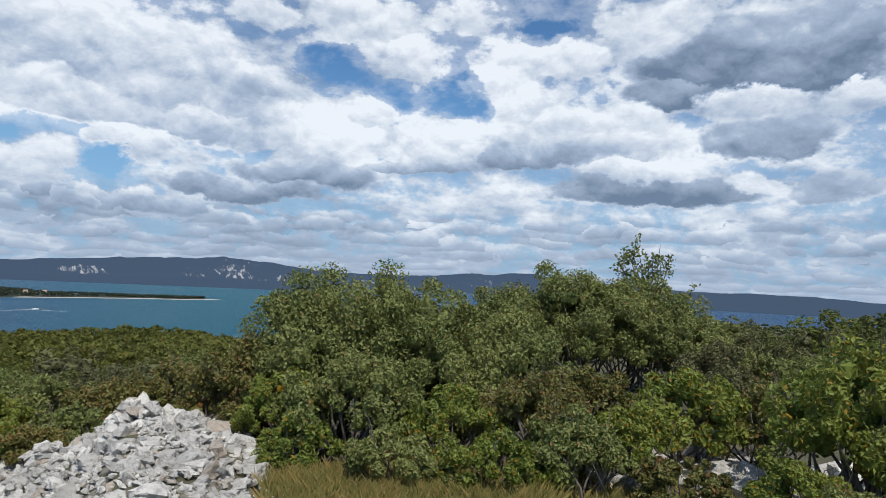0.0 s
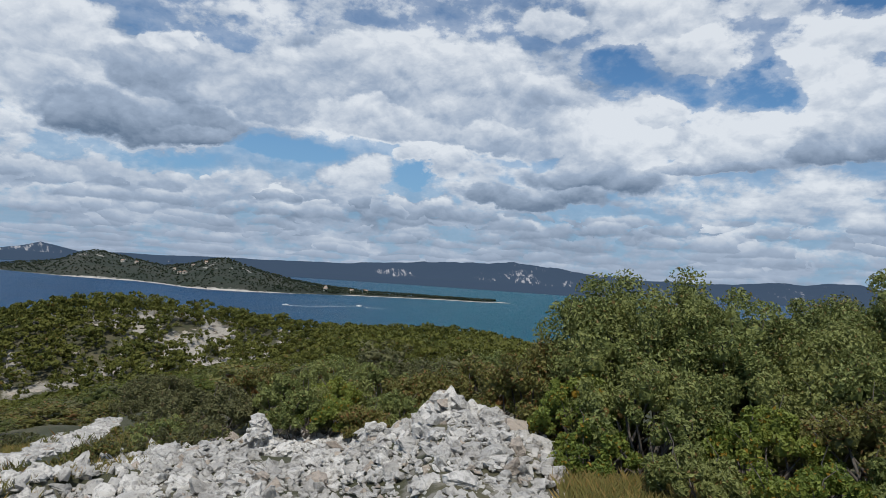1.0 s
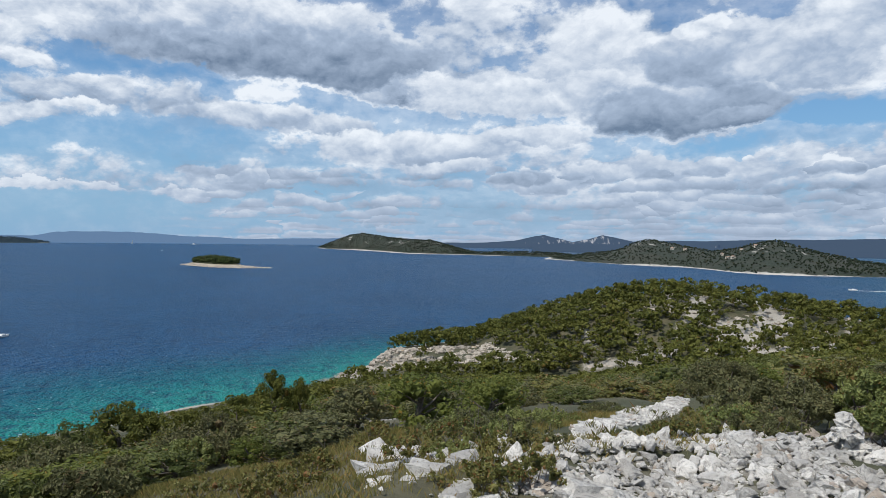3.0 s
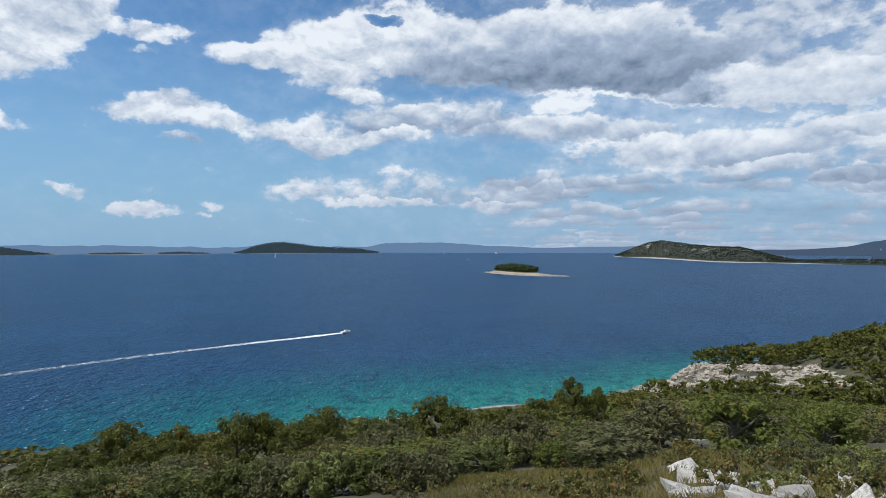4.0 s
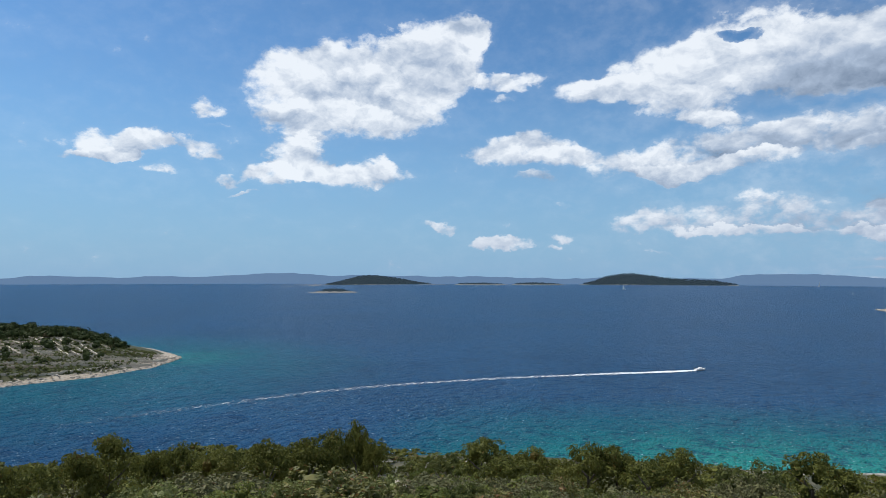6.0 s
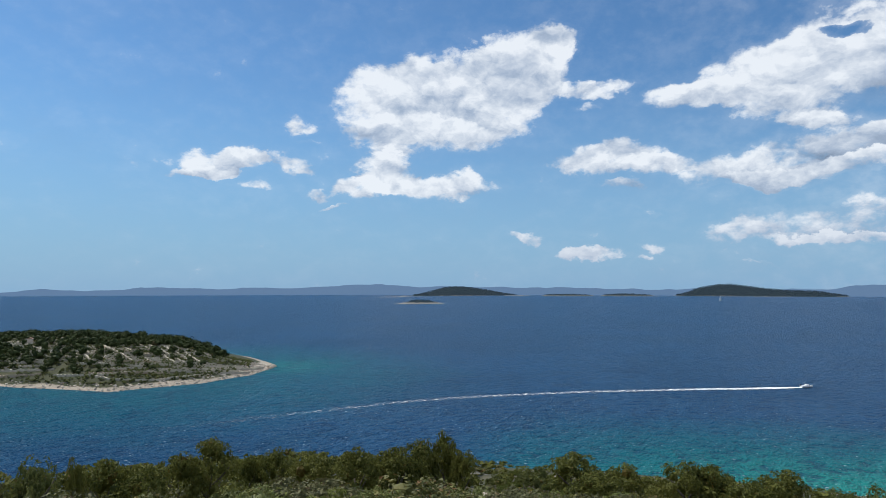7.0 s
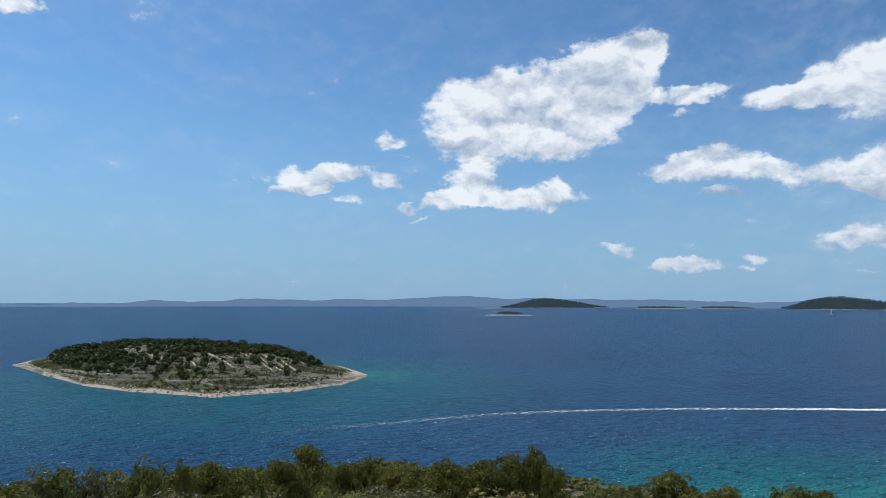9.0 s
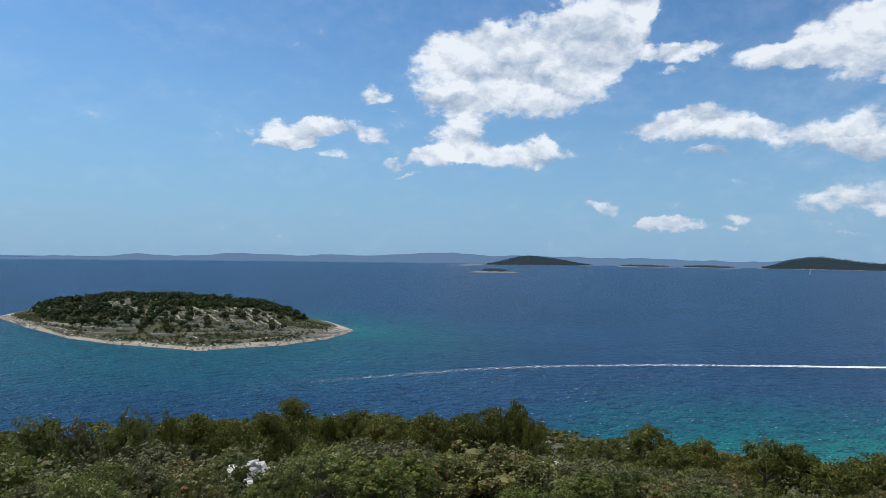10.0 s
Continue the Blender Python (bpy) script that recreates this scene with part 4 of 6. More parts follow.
def land_thing(name, label, mat, x, y, z, bare, category, kind=""):
    base = holder(name, (0, 0, 0), label, category, kind=kind)
    nrow, ncol = x.shape
    part("land", fast_mesh(name + "_land", np.stack([x, y, z], -1).reshape(-1, 3), sheet(nrow, ncol), mat, True, bare=bare), base)
    return base


def on_sheet(x, y, z, n, rng, keep):
    """n random places on a sheet of land where keep(x, y, z, u, v) holds."""
    u, v = rng.random(n) * (x.shape[0] - 1.001), rng.random(n) * (x.shape[1] - 1.001)
    i, j = u.astype(int), v.astype(int)
    fu, fv = u - i, v - j
    pts = [(q[i, j] * (1 - fu) + q[i + 1, j] * fu) * (1 - fv) + (q[i, j + 1] * (1 - fu) + q[i + 1, j + 1] * fu) * fv for q in (x, y, z)]
    ok = keep(*pts, u / (x.shape[0] - 1), v / (x.shape[1] - 1))
    return np.stack(pts, 1)[ok]


def low_tree(rng, n=5, fine=0):
    c = unit(rng.normal(size=(n, 3))) * [0.28, 0.28, 0.2] + [0, 0, 0.5]
    v, f = strew(ICO_V, ICO_F, c, (0.18 if fine else 0.22) + 0.1 * rng.random(n), rng.random(n) * 6)
    v = v + rng.normal(size=v.shape) * 0.03
    if fine:
        d = unit(rng.normal(size=(fine, 3)) + [0, 0, 0.3])
        w = rng.integers(0, n, fine)
        lv, lf = cards(c[w] + d * 0.31, d, 0.09 * (0.6 + rng.random(fine)), rng)
        return join([(v, f), (lv, tris(lf))])
    return v, f


def woods(base, name, places, lo, hi, mat, rng, clumps=3, fine=0, label=""):
    pieces = []
    for k in range(4):
        v, f = low_tree(rng, clumps, fine)
        at = places[k::4]
        h = rng.uniform(lo, hi, len(at))
        pieces.append(strew(v, f, at - [0, 0, 0.3], np.stack([h * 1.15, h * 1.15, h], 1), rng.random(len(at)) * 6))
    v, f = join(pieces)
    return part(name, fast_mesh(name, v, f, mat), base, label, "stuff")


def ring_rocks(base, name, places, lo, hi, rng, mat):
    pieces = []
    for k in range(5):
        pts = unit(rng.normal(size=(14, 3)))
        v, f = hull(pts * [1, 0.8, 0.55])
        at = places[k::5]
        pieces.append(strew(v, f, at, rng.uniform(lo, hi, len(at)), rng.random(len(at)) * 6))
    v, f = join(pieces)
    return part(name, fast_mesh(name, v, f, mat), base, kind="stuff")


def hull(pts):
    b = bmesh.new()
    for p in pts:
        b.verts.new(p)
    res = bmesh.ops.convex_hull(b, input=b.verts)
    bmesh.ops.delete(b, geom=[g for g in res["geom_interior"] if isinstance(g, bmesh.types.BMVert)], context="VERTS")
    bmesh.ops.triangulate(b, faces=b.faces)
    b.verts.ensure_lookup_table()
    b.verts.index_update()
    v = np.array([q.co[:] for q in b.verts])
    f = np.array([[q.index for q in t.verts] for t in b.faces])
    b.free()
    return v, f


def columns(a0, a1, stepdeg):
    return np.arange(a0, a1 + stepdeg / 2, stepdeg)


# the near island with its terraces
g = np.random.default_rng(31)
A = columns(146.4, 172.8, 0.15)
near = np.interp(A, [146.4, 146.9, 148.5, 152.2, 159, 165.2, 168.2, 170.8, 172.8], [350, 338, 316, 296, 286, 318, 346, 400, 472])
chord = np.interp(A, [146.4, 159, 172.8], [352, 402, 474])
deep = (chord - near) * 1.9 + 1.0
skyline = np.interp(A, [146.4, 147.5, 150.4, 153.7, 156.8, 161.2, 164.7, 166.8, 169, 170.5, 172.8], [-6.6, -6.45, -5.7, -4.75, -4.3, -3.95, -3.75, -3.95, -4.2, -4.55, -4.95])
ix, iy, iz = shore_land(A, near, skyline, deep, 0.52, 0.03, 60)
ib = 1 - step(0.4, 2.0, iz + fbm(ix * 0.06, iy * 0.06) * 1.2)
island = land_thing("island", "small wooded island with old terraces and a pale rocky shore", M_ISLAND, ix, iy, iz, ib * 0.95, "island")
spots = on_sheet(ix, iy, iz, 2900, g, lambda x, y, z, u, v: (z > 4.0) & (u < 0.75) & ((u > 0.40 + 0.05 * np.sin(v * 9)) | (g.random(len(x)) < 0.22 + 0.34 * (v > 0.5))) & (g.random(len(x)) < np.where(u > 0.4, 0.75, 0.8)))
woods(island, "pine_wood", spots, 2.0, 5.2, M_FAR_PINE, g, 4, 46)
spots = on_sheet(ix, iy, iz, 11000, g, lambda x, y, z, u, v: (z > 1.6) & (u < 0.5) & (fbm(x * 0.05, y * 0.05) > -0.45))
woods(island, "scrub", spots, 0.6, 1.9, M_OAK_SHADE, g, 2, 14)
spots = on_sheet(ix, iy, iz, 9000, g, lambda x, y, z, u, v: (z > -0.4) & (z < 2.2) & (u < 0.5))
ring_rocks(island, "shore_rubble", spots, 0.25, 1.0, g, M_FAR_ROCK)
for k in range(64):      # dry stone terrace walls, along and across the slope
    u0 = 0.07 + 0.0058 * k + g.uniform(-0.006, 0.006)
    v0 = g.uniform(0.04, 0.7)
    v1 = min(0.94, v0 + g.uniform(0.10, 0.34))
    cross = k % 6 == 5
    n = 60
    vv = np.linspace(v0, v0 + 0.12, n) if cross else np.linspace(v0, v1, n)
    uu = np.linspace(0.2, 0.46, n) if cross else u0 + 0.02 * np.sin(vv * 13 + k)
    i, j = np.clip(uu * 59, 0, 58).astype(int), np.clip(vv * (len(A) - 1), 0, len(A) - 2).astype(int)
    fu = np.clip(uu * 59, 0, 58) - i
    fv = np.clip(vv * (len(A) - 1), 0, len(A) - 2) - j
    p = np.stack([(q[i, j] * (1 - fu) + q[i + 1, j] * fu) * (1 - fv) + (q[i, j + 1] * (1 - fu) + q[i + 1, j + 1] * fu) * fv for q in (ix, iy, iz)], 1)
    jag = g.uniform(0.6, 1.2, n)
    side = unit(np.cross(np.gradient(p, axis=0), [0, 0, 1.0])) * 0.34
    lift_ = np.stack([0 * jag, 0 * jag, jag], 1)
    v = np.stack([p + side - [0, 0, 0.5], p + side + lift_ * 0.9, p - side + lift_, p - side - [0, 0, 0.5]], 1).reshape(-1, 3)
    part("terrace_wall", fast_mesh("terrace_wall", v, sheet(n, 4), M_TERRACE), island)


def gable_house(name, at, turn, size, label, group="", tower=0.0):
    """A small house: walls, pitched roof, a door and two windows."""
    L, W, T = size
    base = holder(name, at, label, "house", group)
    base.rotation_euler = (0, 0, turn)
    b = bmesh.new()
    bmesh.ops.create_cube(b, size=1, matrix=Matrix.Translation((0, 0, T / 2 - 0.5)) @ Matrix.Diagonal((L, W, T + 1, 1)))
    part("wall", from_bm("house_wall", b, M_PLASTER), base)
    b = bmesh.new()
    o = 0.3
    q = [b.verts.new(c) for c in ((-L / 2 - o, -W / 2 - o, T - 0.1), (L / 2 + o, -W / 2 - o, T - 0.1), (L / 2 + o, 0, T + W * 0.28), (-L / 2 - o, 0, T + W * 0.28), (L / 2 + o, W / 2 + o, T - 0.1), (-L / 2 - o, W / 2 + o, T - 0.1))]
    for f in ((0, 1, 2, 3), (3, 2, 4, 5), (1, 4, 2), (0, 3, 5), (0, 5, 4, 1)):
        b.faces.new([q[k] for k in f])
    part("roof", from_bm("house_roof", b, M_TILE), base)
    for k, (ox, wdt, hgt, zz) in enumerate(((0, 1.0, 2.0, 1.0), (-L * 0.3, 0.9, 1.1, 1.6), (L * 0.3, 0.9, 1.1, 1.6))):
        b = bmesh.new()
        bmesh.ops.create_cube(b, size=1, matrix=Matrix.Translation((ox, -W / 2 - 0.02, zz)) @ Matrix.Diagonal((wdt, 0.1, hgt, 1)))
        part("door" if k == 0 else "window", from_bm("house_opening", b, M_DARK), base)
    return base


hx, hy = xy(164.2, 398)
k_house = np.argmin((ix - hx) ** 2 + (iy - hy) ** 2)
gable_house("stone_hut", (hx, hy, iz.ravel()[k_house] + 0.6), radians(70), (2.6, 2.4, 1.9), "small pinkish hut on the island's top")

# the wooded islet with its pale spit
g = np.random.default_rng(32)
A = columns(84.3, 91.5, 0.1)
near = np.interp(A, [84.3, 84.6, 86.9, 89.1, 91.2, 91.5], [850, 846, 850, 872, 935, 962])
deep = np.interp(A, [84.3, 85.6, 87, 90, 91.5], [2, 12, 60, 80, 4])
skyline = np.interp(A, [84.3, 85.8, 86.8, 87.3, 89.2, 90.2, 90.8, 91.5], [-2.75, -2.65, -2.5, -2.15, -1.95, -2.1, -2.35, -2.45])
x, y, z = shore_land(A, near, skyline, deep, 0.5, 0.02, 24)
islet = land_thing("islet", "tiny wooded islet with a bare pale spit", M_ISLAND, x, y, z, 1 - step(3.0, 4.6, z), "island")
spots = on_sheet(x, y, z, 700, g, lambda x, y, z, u, v: z > 4.2)
woods(islet, "pine_wood", spots, 3.5, 7.5, M_FAR_PINE, g, 4, 10)
spots = on_sheet(x, y, z, 1400, g, lambda x, y, z, u, v: (z > -0.4) & (z < 3.5) & (u < 0.5))
ring_rocks(islet, "shore_rubble", spots, 0.5, 1.6, g, M_FAR_ROCK)


def wooded_shore(name, label, seed, a, near, top, depth, ridge=0.5, trees=2500, size=(3, 6), rim=2.0, cut=3.0, stones=0.0, rough=0.012, stepdeg=0.2, category="island", mats=None):
    g = np.random.default_rng(seed)
    A = columns(a[0], a[-1], stepdeg)
    Rn, el_, dp = np.interp(A, a, near), np.interp(A, a, top), np.interp(A, a, depth)
    x, y, z = shore_land(A, Rn, el_, dp, ridge, rough, 30, cut)
    gaps = 0.5 * fbm(x * 0.012, y * 0.012, 4) + fbm(x * 0.06, y * 0.06, 3)
    bare = np.maximum(0.95 * (1 - step(rim * 0.5, rim, z)), stones * step(0.22, 0.5, gaps) * step(8, 30, z))
    mats = mats or (M_WOODED, M_HAZE_PINE)
    base = land_thing(name, label, mats[0], x, y, z, bare, category)
    spots = on_sheet(x, y, z, trees, g, lambda x, y, z, u, v: (z > rim * 1.2) & (u < 0.7) & ~((0.5 * fbm(x * 0.012, y * 0.012, 4) + fbm(x * 0.06, y * 0.06, 3) > 0.25) & (g.random(len(x)) < stones)))
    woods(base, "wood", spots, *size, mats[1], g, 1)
    return base, (x, y, z)


# blue air haze is painted into the hills and far islands as emission
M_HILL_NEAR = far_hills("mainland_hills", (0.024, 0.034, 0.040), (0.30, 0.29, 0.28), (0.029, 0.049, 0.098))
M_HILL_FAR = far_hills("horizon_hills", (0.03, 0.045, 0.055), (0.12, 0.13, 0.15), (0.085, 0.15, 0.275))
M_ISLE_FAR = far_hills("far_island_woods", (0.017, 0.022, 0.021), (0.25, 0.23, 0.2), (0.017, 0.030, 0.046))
pen, pen_sheet = wooded_shore("peninsula", "long wooded peninsula with two stony hills and a pale shore", 33,
                   [18.5, 20, 21.5, 23, 24.5, 27, 30.5, 34, 37.3, 40.5, 42, 43, 44.2, 45.8, 47.5, 49.4, 50.8, 52.4, 53.6, 54.8, 57.2, 60.4, 61],
                   [1100, 1075, 1050, 1045, 1040, 1020, 990, 965, 925, 905, 903, 905, 910, 935, 1000, 1060, 1080, 1090, 1110, 1130, 1210, 1330, 1340],
                   [-2.2, -1.98, -1.98, -2.0, -2.0, -1.96, -1.9, -1.7, -1.3, -0.57, -0.08, 0.15, -0.08, -0.55, -0.8, -0.42, -0.12, 0.15, -0.2, -0.85, -1.16, -1.6, -1.75],
                   [10, 60, 80, 80, 90, 110, 150, 220, 400, 600, 680, 700, 720, 760, 800, 840, 860, 880, 820, 700, 450, 180, 10], 0.5, 9000, (3, 5.5), 0.9, 3.0, 0.6)
wooded_shore("cape", "stony wooded cape across the water", 34, [66.6, 67.5, 68.4, 70.8, 72.5, 74.5, 75.6, 76.8, 77.8, 78.9, 80, 80.6], [1620, 1610, 1600, 1600, 1620, 1750, 1850, 1950, 2020, 2100, 2200, 2300],
             [-1.3, -1.08, -0.85, -0.2, -0.15, 0.0, 0.18, 0.34, 0.15, -0.27, -0.75, -1.0], [40, 120, 200, 400, 450, 480, 490, 480, 400, 300, 120, 20], 0.5, 4500, (3, 6), 1.6, 3.0, 0.7)
wooded_shore("inner_shore", "low wooded land behind the cape", 41, [58.5, 60, 62, 64, 66, 68, 69.5], [1480, 1500, 1520, 1540, 1560, 1590, 1610], [-1.3, -1.15, -1.1, -1.12, -1.18, -1.15, -1.4], [40, 120, 160, 150, 120, 100, 20], 0.5, 2000, (3, 6), 1.0, 3.0, 0.6)
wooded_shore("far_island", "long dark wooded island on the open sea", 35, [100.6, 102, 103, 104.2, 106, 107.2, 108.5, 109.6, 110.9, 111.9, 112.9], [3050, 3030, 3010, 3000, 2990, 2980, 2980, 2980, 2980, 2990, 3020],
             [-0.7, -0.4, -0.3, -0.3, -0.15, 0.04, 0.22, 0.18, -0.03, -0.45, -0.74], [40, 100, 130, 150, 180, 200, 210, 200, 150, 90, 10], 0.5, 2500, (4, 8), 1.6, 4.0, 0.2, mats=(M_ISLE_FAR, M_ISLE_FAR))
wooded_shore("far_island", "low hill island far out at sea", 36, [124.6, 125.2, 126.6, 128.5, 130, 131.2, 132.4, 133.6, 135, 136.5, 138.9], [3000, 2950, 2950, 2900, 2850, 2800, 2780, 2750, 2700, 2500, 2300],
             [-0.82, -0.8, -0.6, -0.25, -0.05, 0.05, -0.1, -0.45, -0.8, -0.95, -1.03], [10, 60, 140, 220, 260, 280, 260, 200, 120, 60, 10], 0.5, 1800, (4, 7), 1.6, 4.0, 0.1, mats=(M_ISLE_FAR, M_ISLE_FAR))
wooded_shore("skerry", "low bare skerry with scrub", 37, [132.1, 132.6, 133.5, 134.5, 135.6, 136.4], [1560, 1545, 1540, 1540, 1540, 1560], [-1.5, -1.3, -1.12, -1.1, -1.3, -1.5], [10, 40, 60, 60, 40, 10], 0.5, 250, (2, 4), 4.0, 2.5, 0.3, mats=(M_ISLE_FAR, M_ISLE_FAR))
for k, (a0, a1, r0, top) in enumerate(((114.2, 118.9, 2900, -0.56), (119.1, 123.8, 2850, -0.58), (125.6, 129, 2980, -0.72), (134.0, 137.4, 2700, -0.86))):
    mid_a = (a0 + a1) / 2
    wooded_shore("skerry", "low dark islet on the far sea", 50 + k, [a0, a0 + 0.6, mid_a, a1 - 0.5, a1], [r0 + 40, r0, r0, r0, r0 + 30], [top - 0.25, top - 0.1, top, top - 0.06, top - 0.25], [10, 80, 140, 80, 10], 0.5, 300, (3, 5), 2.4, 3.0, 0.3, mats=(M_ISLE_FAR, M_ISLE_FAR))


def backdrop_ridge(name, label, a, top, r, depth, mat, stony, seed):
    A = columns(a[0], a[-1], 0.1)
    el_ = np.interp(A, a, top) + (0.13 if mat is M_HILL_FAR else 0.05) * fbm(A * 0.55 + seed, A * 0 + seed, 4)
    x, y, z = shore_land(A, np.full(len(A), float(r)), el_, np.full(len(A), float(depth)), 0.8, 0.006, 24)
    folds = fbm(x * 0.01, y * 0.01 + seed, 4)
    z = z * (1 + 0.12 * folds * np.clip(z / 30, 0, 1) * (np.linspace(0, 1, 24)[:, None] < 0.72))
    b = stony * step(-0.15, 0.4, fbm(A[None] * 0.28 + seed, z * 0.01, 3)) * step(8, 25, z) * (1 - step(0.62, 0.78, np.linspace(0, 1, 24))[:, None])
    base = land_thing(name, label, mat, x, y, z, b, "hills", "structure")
    return base


backdrop_ridge("mainland_hills", "long limestone ridge with pale bare slopes, blue with painted haze", [9, 11, 13.8, 16, 18.7, 20.6, 25, 29.2, 33.3, 36, 38, 42, 46, 50], [0.6, 0.75, 0.95, 1.2, 1.35, 1.15, 0.97, 0.7, 0.35, 0.3, 0.22, 0.15, 0.05, -0.2], 2950, 1500, M_HILL_NEAR, 0.5, 3)
backdrop_ridge("mainland_hills", "limestone hills inland, blue with painted haze", [-14, -9, -7.3, -5.8, -4.4, -2, 0, 3, 9], [0.7, 1.0, 1.23, 1.25, 0.98, 1.05, 0.8, 0.6, 0.6], 3600, 1000, M_HILL_NEAR, 0.35, 9)
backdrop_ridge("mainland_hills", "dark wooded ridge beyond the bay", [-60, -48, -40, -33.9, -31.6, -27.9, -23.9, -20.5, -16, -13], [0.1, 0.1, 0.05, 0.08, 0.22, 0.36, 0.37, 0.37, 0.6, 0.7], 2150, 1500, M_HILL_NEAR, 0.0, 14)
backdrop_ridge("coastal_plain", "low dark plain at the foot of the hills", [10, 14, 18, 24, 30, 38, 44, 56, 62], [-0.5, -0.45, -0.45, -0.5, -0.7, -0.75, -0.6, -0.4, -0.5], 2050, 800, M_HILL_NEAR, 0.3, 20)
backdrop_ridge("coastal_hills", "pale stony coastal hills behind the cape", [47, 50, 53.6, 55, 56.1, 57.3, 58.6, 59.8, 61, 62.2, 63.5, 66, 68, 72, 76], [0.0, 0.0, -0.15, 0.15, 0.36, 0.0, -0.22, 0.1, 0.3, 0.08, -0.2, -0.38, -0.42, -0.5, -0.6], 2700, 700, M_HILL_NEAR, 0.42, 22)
# the farthest chain has the strongest haze emission painted in
backdrop_ridge("horizon_hills", "far chain of islands along the horizon, blue with painted haze", [72, 76, 80.4, 84, 86.9, 91, 92.5, 94.3, 97.2, 99, 100.1, 101.6, 104, 108, 113.3, 117, 121.3, 125.2, 129, 132.9, 136.2, 137.8, 141, 145.2, 149.1, 151.4, 155.6, 158.7, 160.8, 163.7, 166.1, 167.2, 169.3, 170.9, 173, 178, 190],
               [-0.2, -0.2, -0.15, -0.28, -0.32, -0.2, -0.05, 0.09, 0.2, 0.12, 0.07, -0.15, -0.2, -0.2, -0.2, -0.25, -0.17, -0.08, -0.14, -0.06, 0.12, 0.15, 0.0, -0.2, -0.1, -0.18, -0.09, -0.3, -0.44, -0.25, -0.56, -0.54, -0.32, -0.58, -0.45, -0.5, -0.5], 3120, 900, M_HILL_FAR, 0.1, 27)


# ---------------------------------------------------------------- near rubble
def rock_stock(n, seed, flat_=0.68, pts=7):
    out = []
    for k in range(n):
        g = np.random.default_rng(seed + k)
        p = (np.array([[i, j, k] for i in (-1, 1) for j in (-1, 1) for k in (-1, 1)]) * 0.68 + g.normal(size=(8, 3)) * 0.33)
        p = np.concatenate([p, unit(g.normal(size=(pts, 3))) * 0.95]) * [1, g.uniform(0.6, 0.9), g.uniform(flat_ * 0.7, flat_ * 1.2)]
        out.append(hull(p))
    return out


def rough_stone(v, f, g, amount=0.075):
    """A stone with its faces split and worn."""
    b = bmesh.new()
    vs = [b.verts.new(p) for p in v]
    for t in f:
        b.faces.new([vs[k] for k in t])
    bmesh.ops.subdivide_edges(b, edges=b.edges[:], cuts=1, use_grid_fill=True)
    bmesh.ops.triangulate(b, faces=b.faces)
    b.verts.index_update()
    q = np.array([p.co[:] for p in b.verts])
    fs = np.array([[k.index for k in t.verts] for t in b.faces])
    b.free()
    size_ = np.linalg.norm(q, axis=1, keepdims=True)
    q = q * (0.86 + 0.14 * 0.85 / np.maximum(size_, 0.3))
    return q * (1 + amount * g.normal(size=(len(q), 1))) + 0.03 * g.normal(size=q.shape), fs


STONES = rock_stock(12, 400, 0.56, 3)
SLABS = rock_stock(6, 440, 0.35, 4)


def tilt3(v, g, amount):
    q = Euler(g.uniform(-amount, amount, 3)).to_matrix()
    return v @ np.array(q).T


def heap_of(base, name, at, size, stock, mat, g, lean=0.6):
    """Many stones as one part: places (m, 3), sizes (m,)."""
    pieces = []
    for k in range(len(stock) * 3):
        v, f = stock[k % len(stock)]
        mine = slice(k, None, len(stock) * 3)
        if len(at[mine]):
            pieces.append(strew(tilt3(v, g, lean), f, at[mine], size[mine], g.random(len(at[mine])) * 6.28))
    v, f = join(pieces)
    return part(name, fast_mesh(name, v, f, mat), base, kind="stuff")


g = np.random.default_rng(61)
n = 15000
sa = g.uniform(13.5, 78, n)
sr = 2.9 + 6.4 * np.sqrt(g.random(n))
edge = np.interp(sa, [13.5, 15, 25, 50, 61, 70, 78], [6.2, 7.2, 9.0, 9.2, 7.6, 6.4, 5.4])
thin = np.interp(sa, [13.5, 16, 56, 63, 72], [0.8, 1, 1, 0.5, 0.06])
ok = (sr < edge) & (g.random(n) < thin)
sa, sr = sa[ok], sr[ok]
ss = 0.014 + 0.036 * g.random(len(sa)) ** 2 + 0.04 * (g.random(len(sa)) < 0.07) + 0.07 * (g.random(len(sa)) < np.interp(sa, [14, 26, 30, 78], [0.035, 0.03, 0.012, 0.012]))
sx_, sy_ = xy(sa, sr)
sz_ = ground_z(sx_, sy_) + ss * g.uniform(-0.1, 0.7, len(sa)) + 0.05 * fbm(sx_ * 2.2, sy_ * 2.2, 2)
cairns = []
for ca, cr_, count, wide_, tall_ in ((24.2, 7.3, 150, 0.66, 0.17), (39.6, 8.1, 90, 0.26, 0.44), (30.4, 7.5, 50, 0.26, 0.2), (43, 8.3, 70, 0.7, 0.12), (46.5, 8.3, 50, 0.5, 0.1), (20, 7.2, 80, 0.5, 0.1), (27.5, 7.5, 50, 0.45, 0.08)):
    cx, cy = xy(ca, cr_)
    h = g.random(count)
    rad = wide_ * (1 - h * 0.85) * np.sqrt(g.random(count))
    th = g.random(count) * 6.28
    x, y = cx + rad * np.cos(th), cy + rad * np.sin(th)
    cairns.append(np.stack([x, y, ground_z(x, y) + h * tall_, 0.035 + 0.055 * g.random(count)], 1))
cairns = np.concatenate(cairns)
places = np.concatenate([np.stack([sx_, sy_, sz_, ss], 1), cairns])
dist = np.hypot(places[:, 0], places[:, 1])
seen = dist > 3.4
places, dist = places[seen], dist[seen]
places = places[np.argsort(dist - 6 * (places[:, 3] > 0.105))]
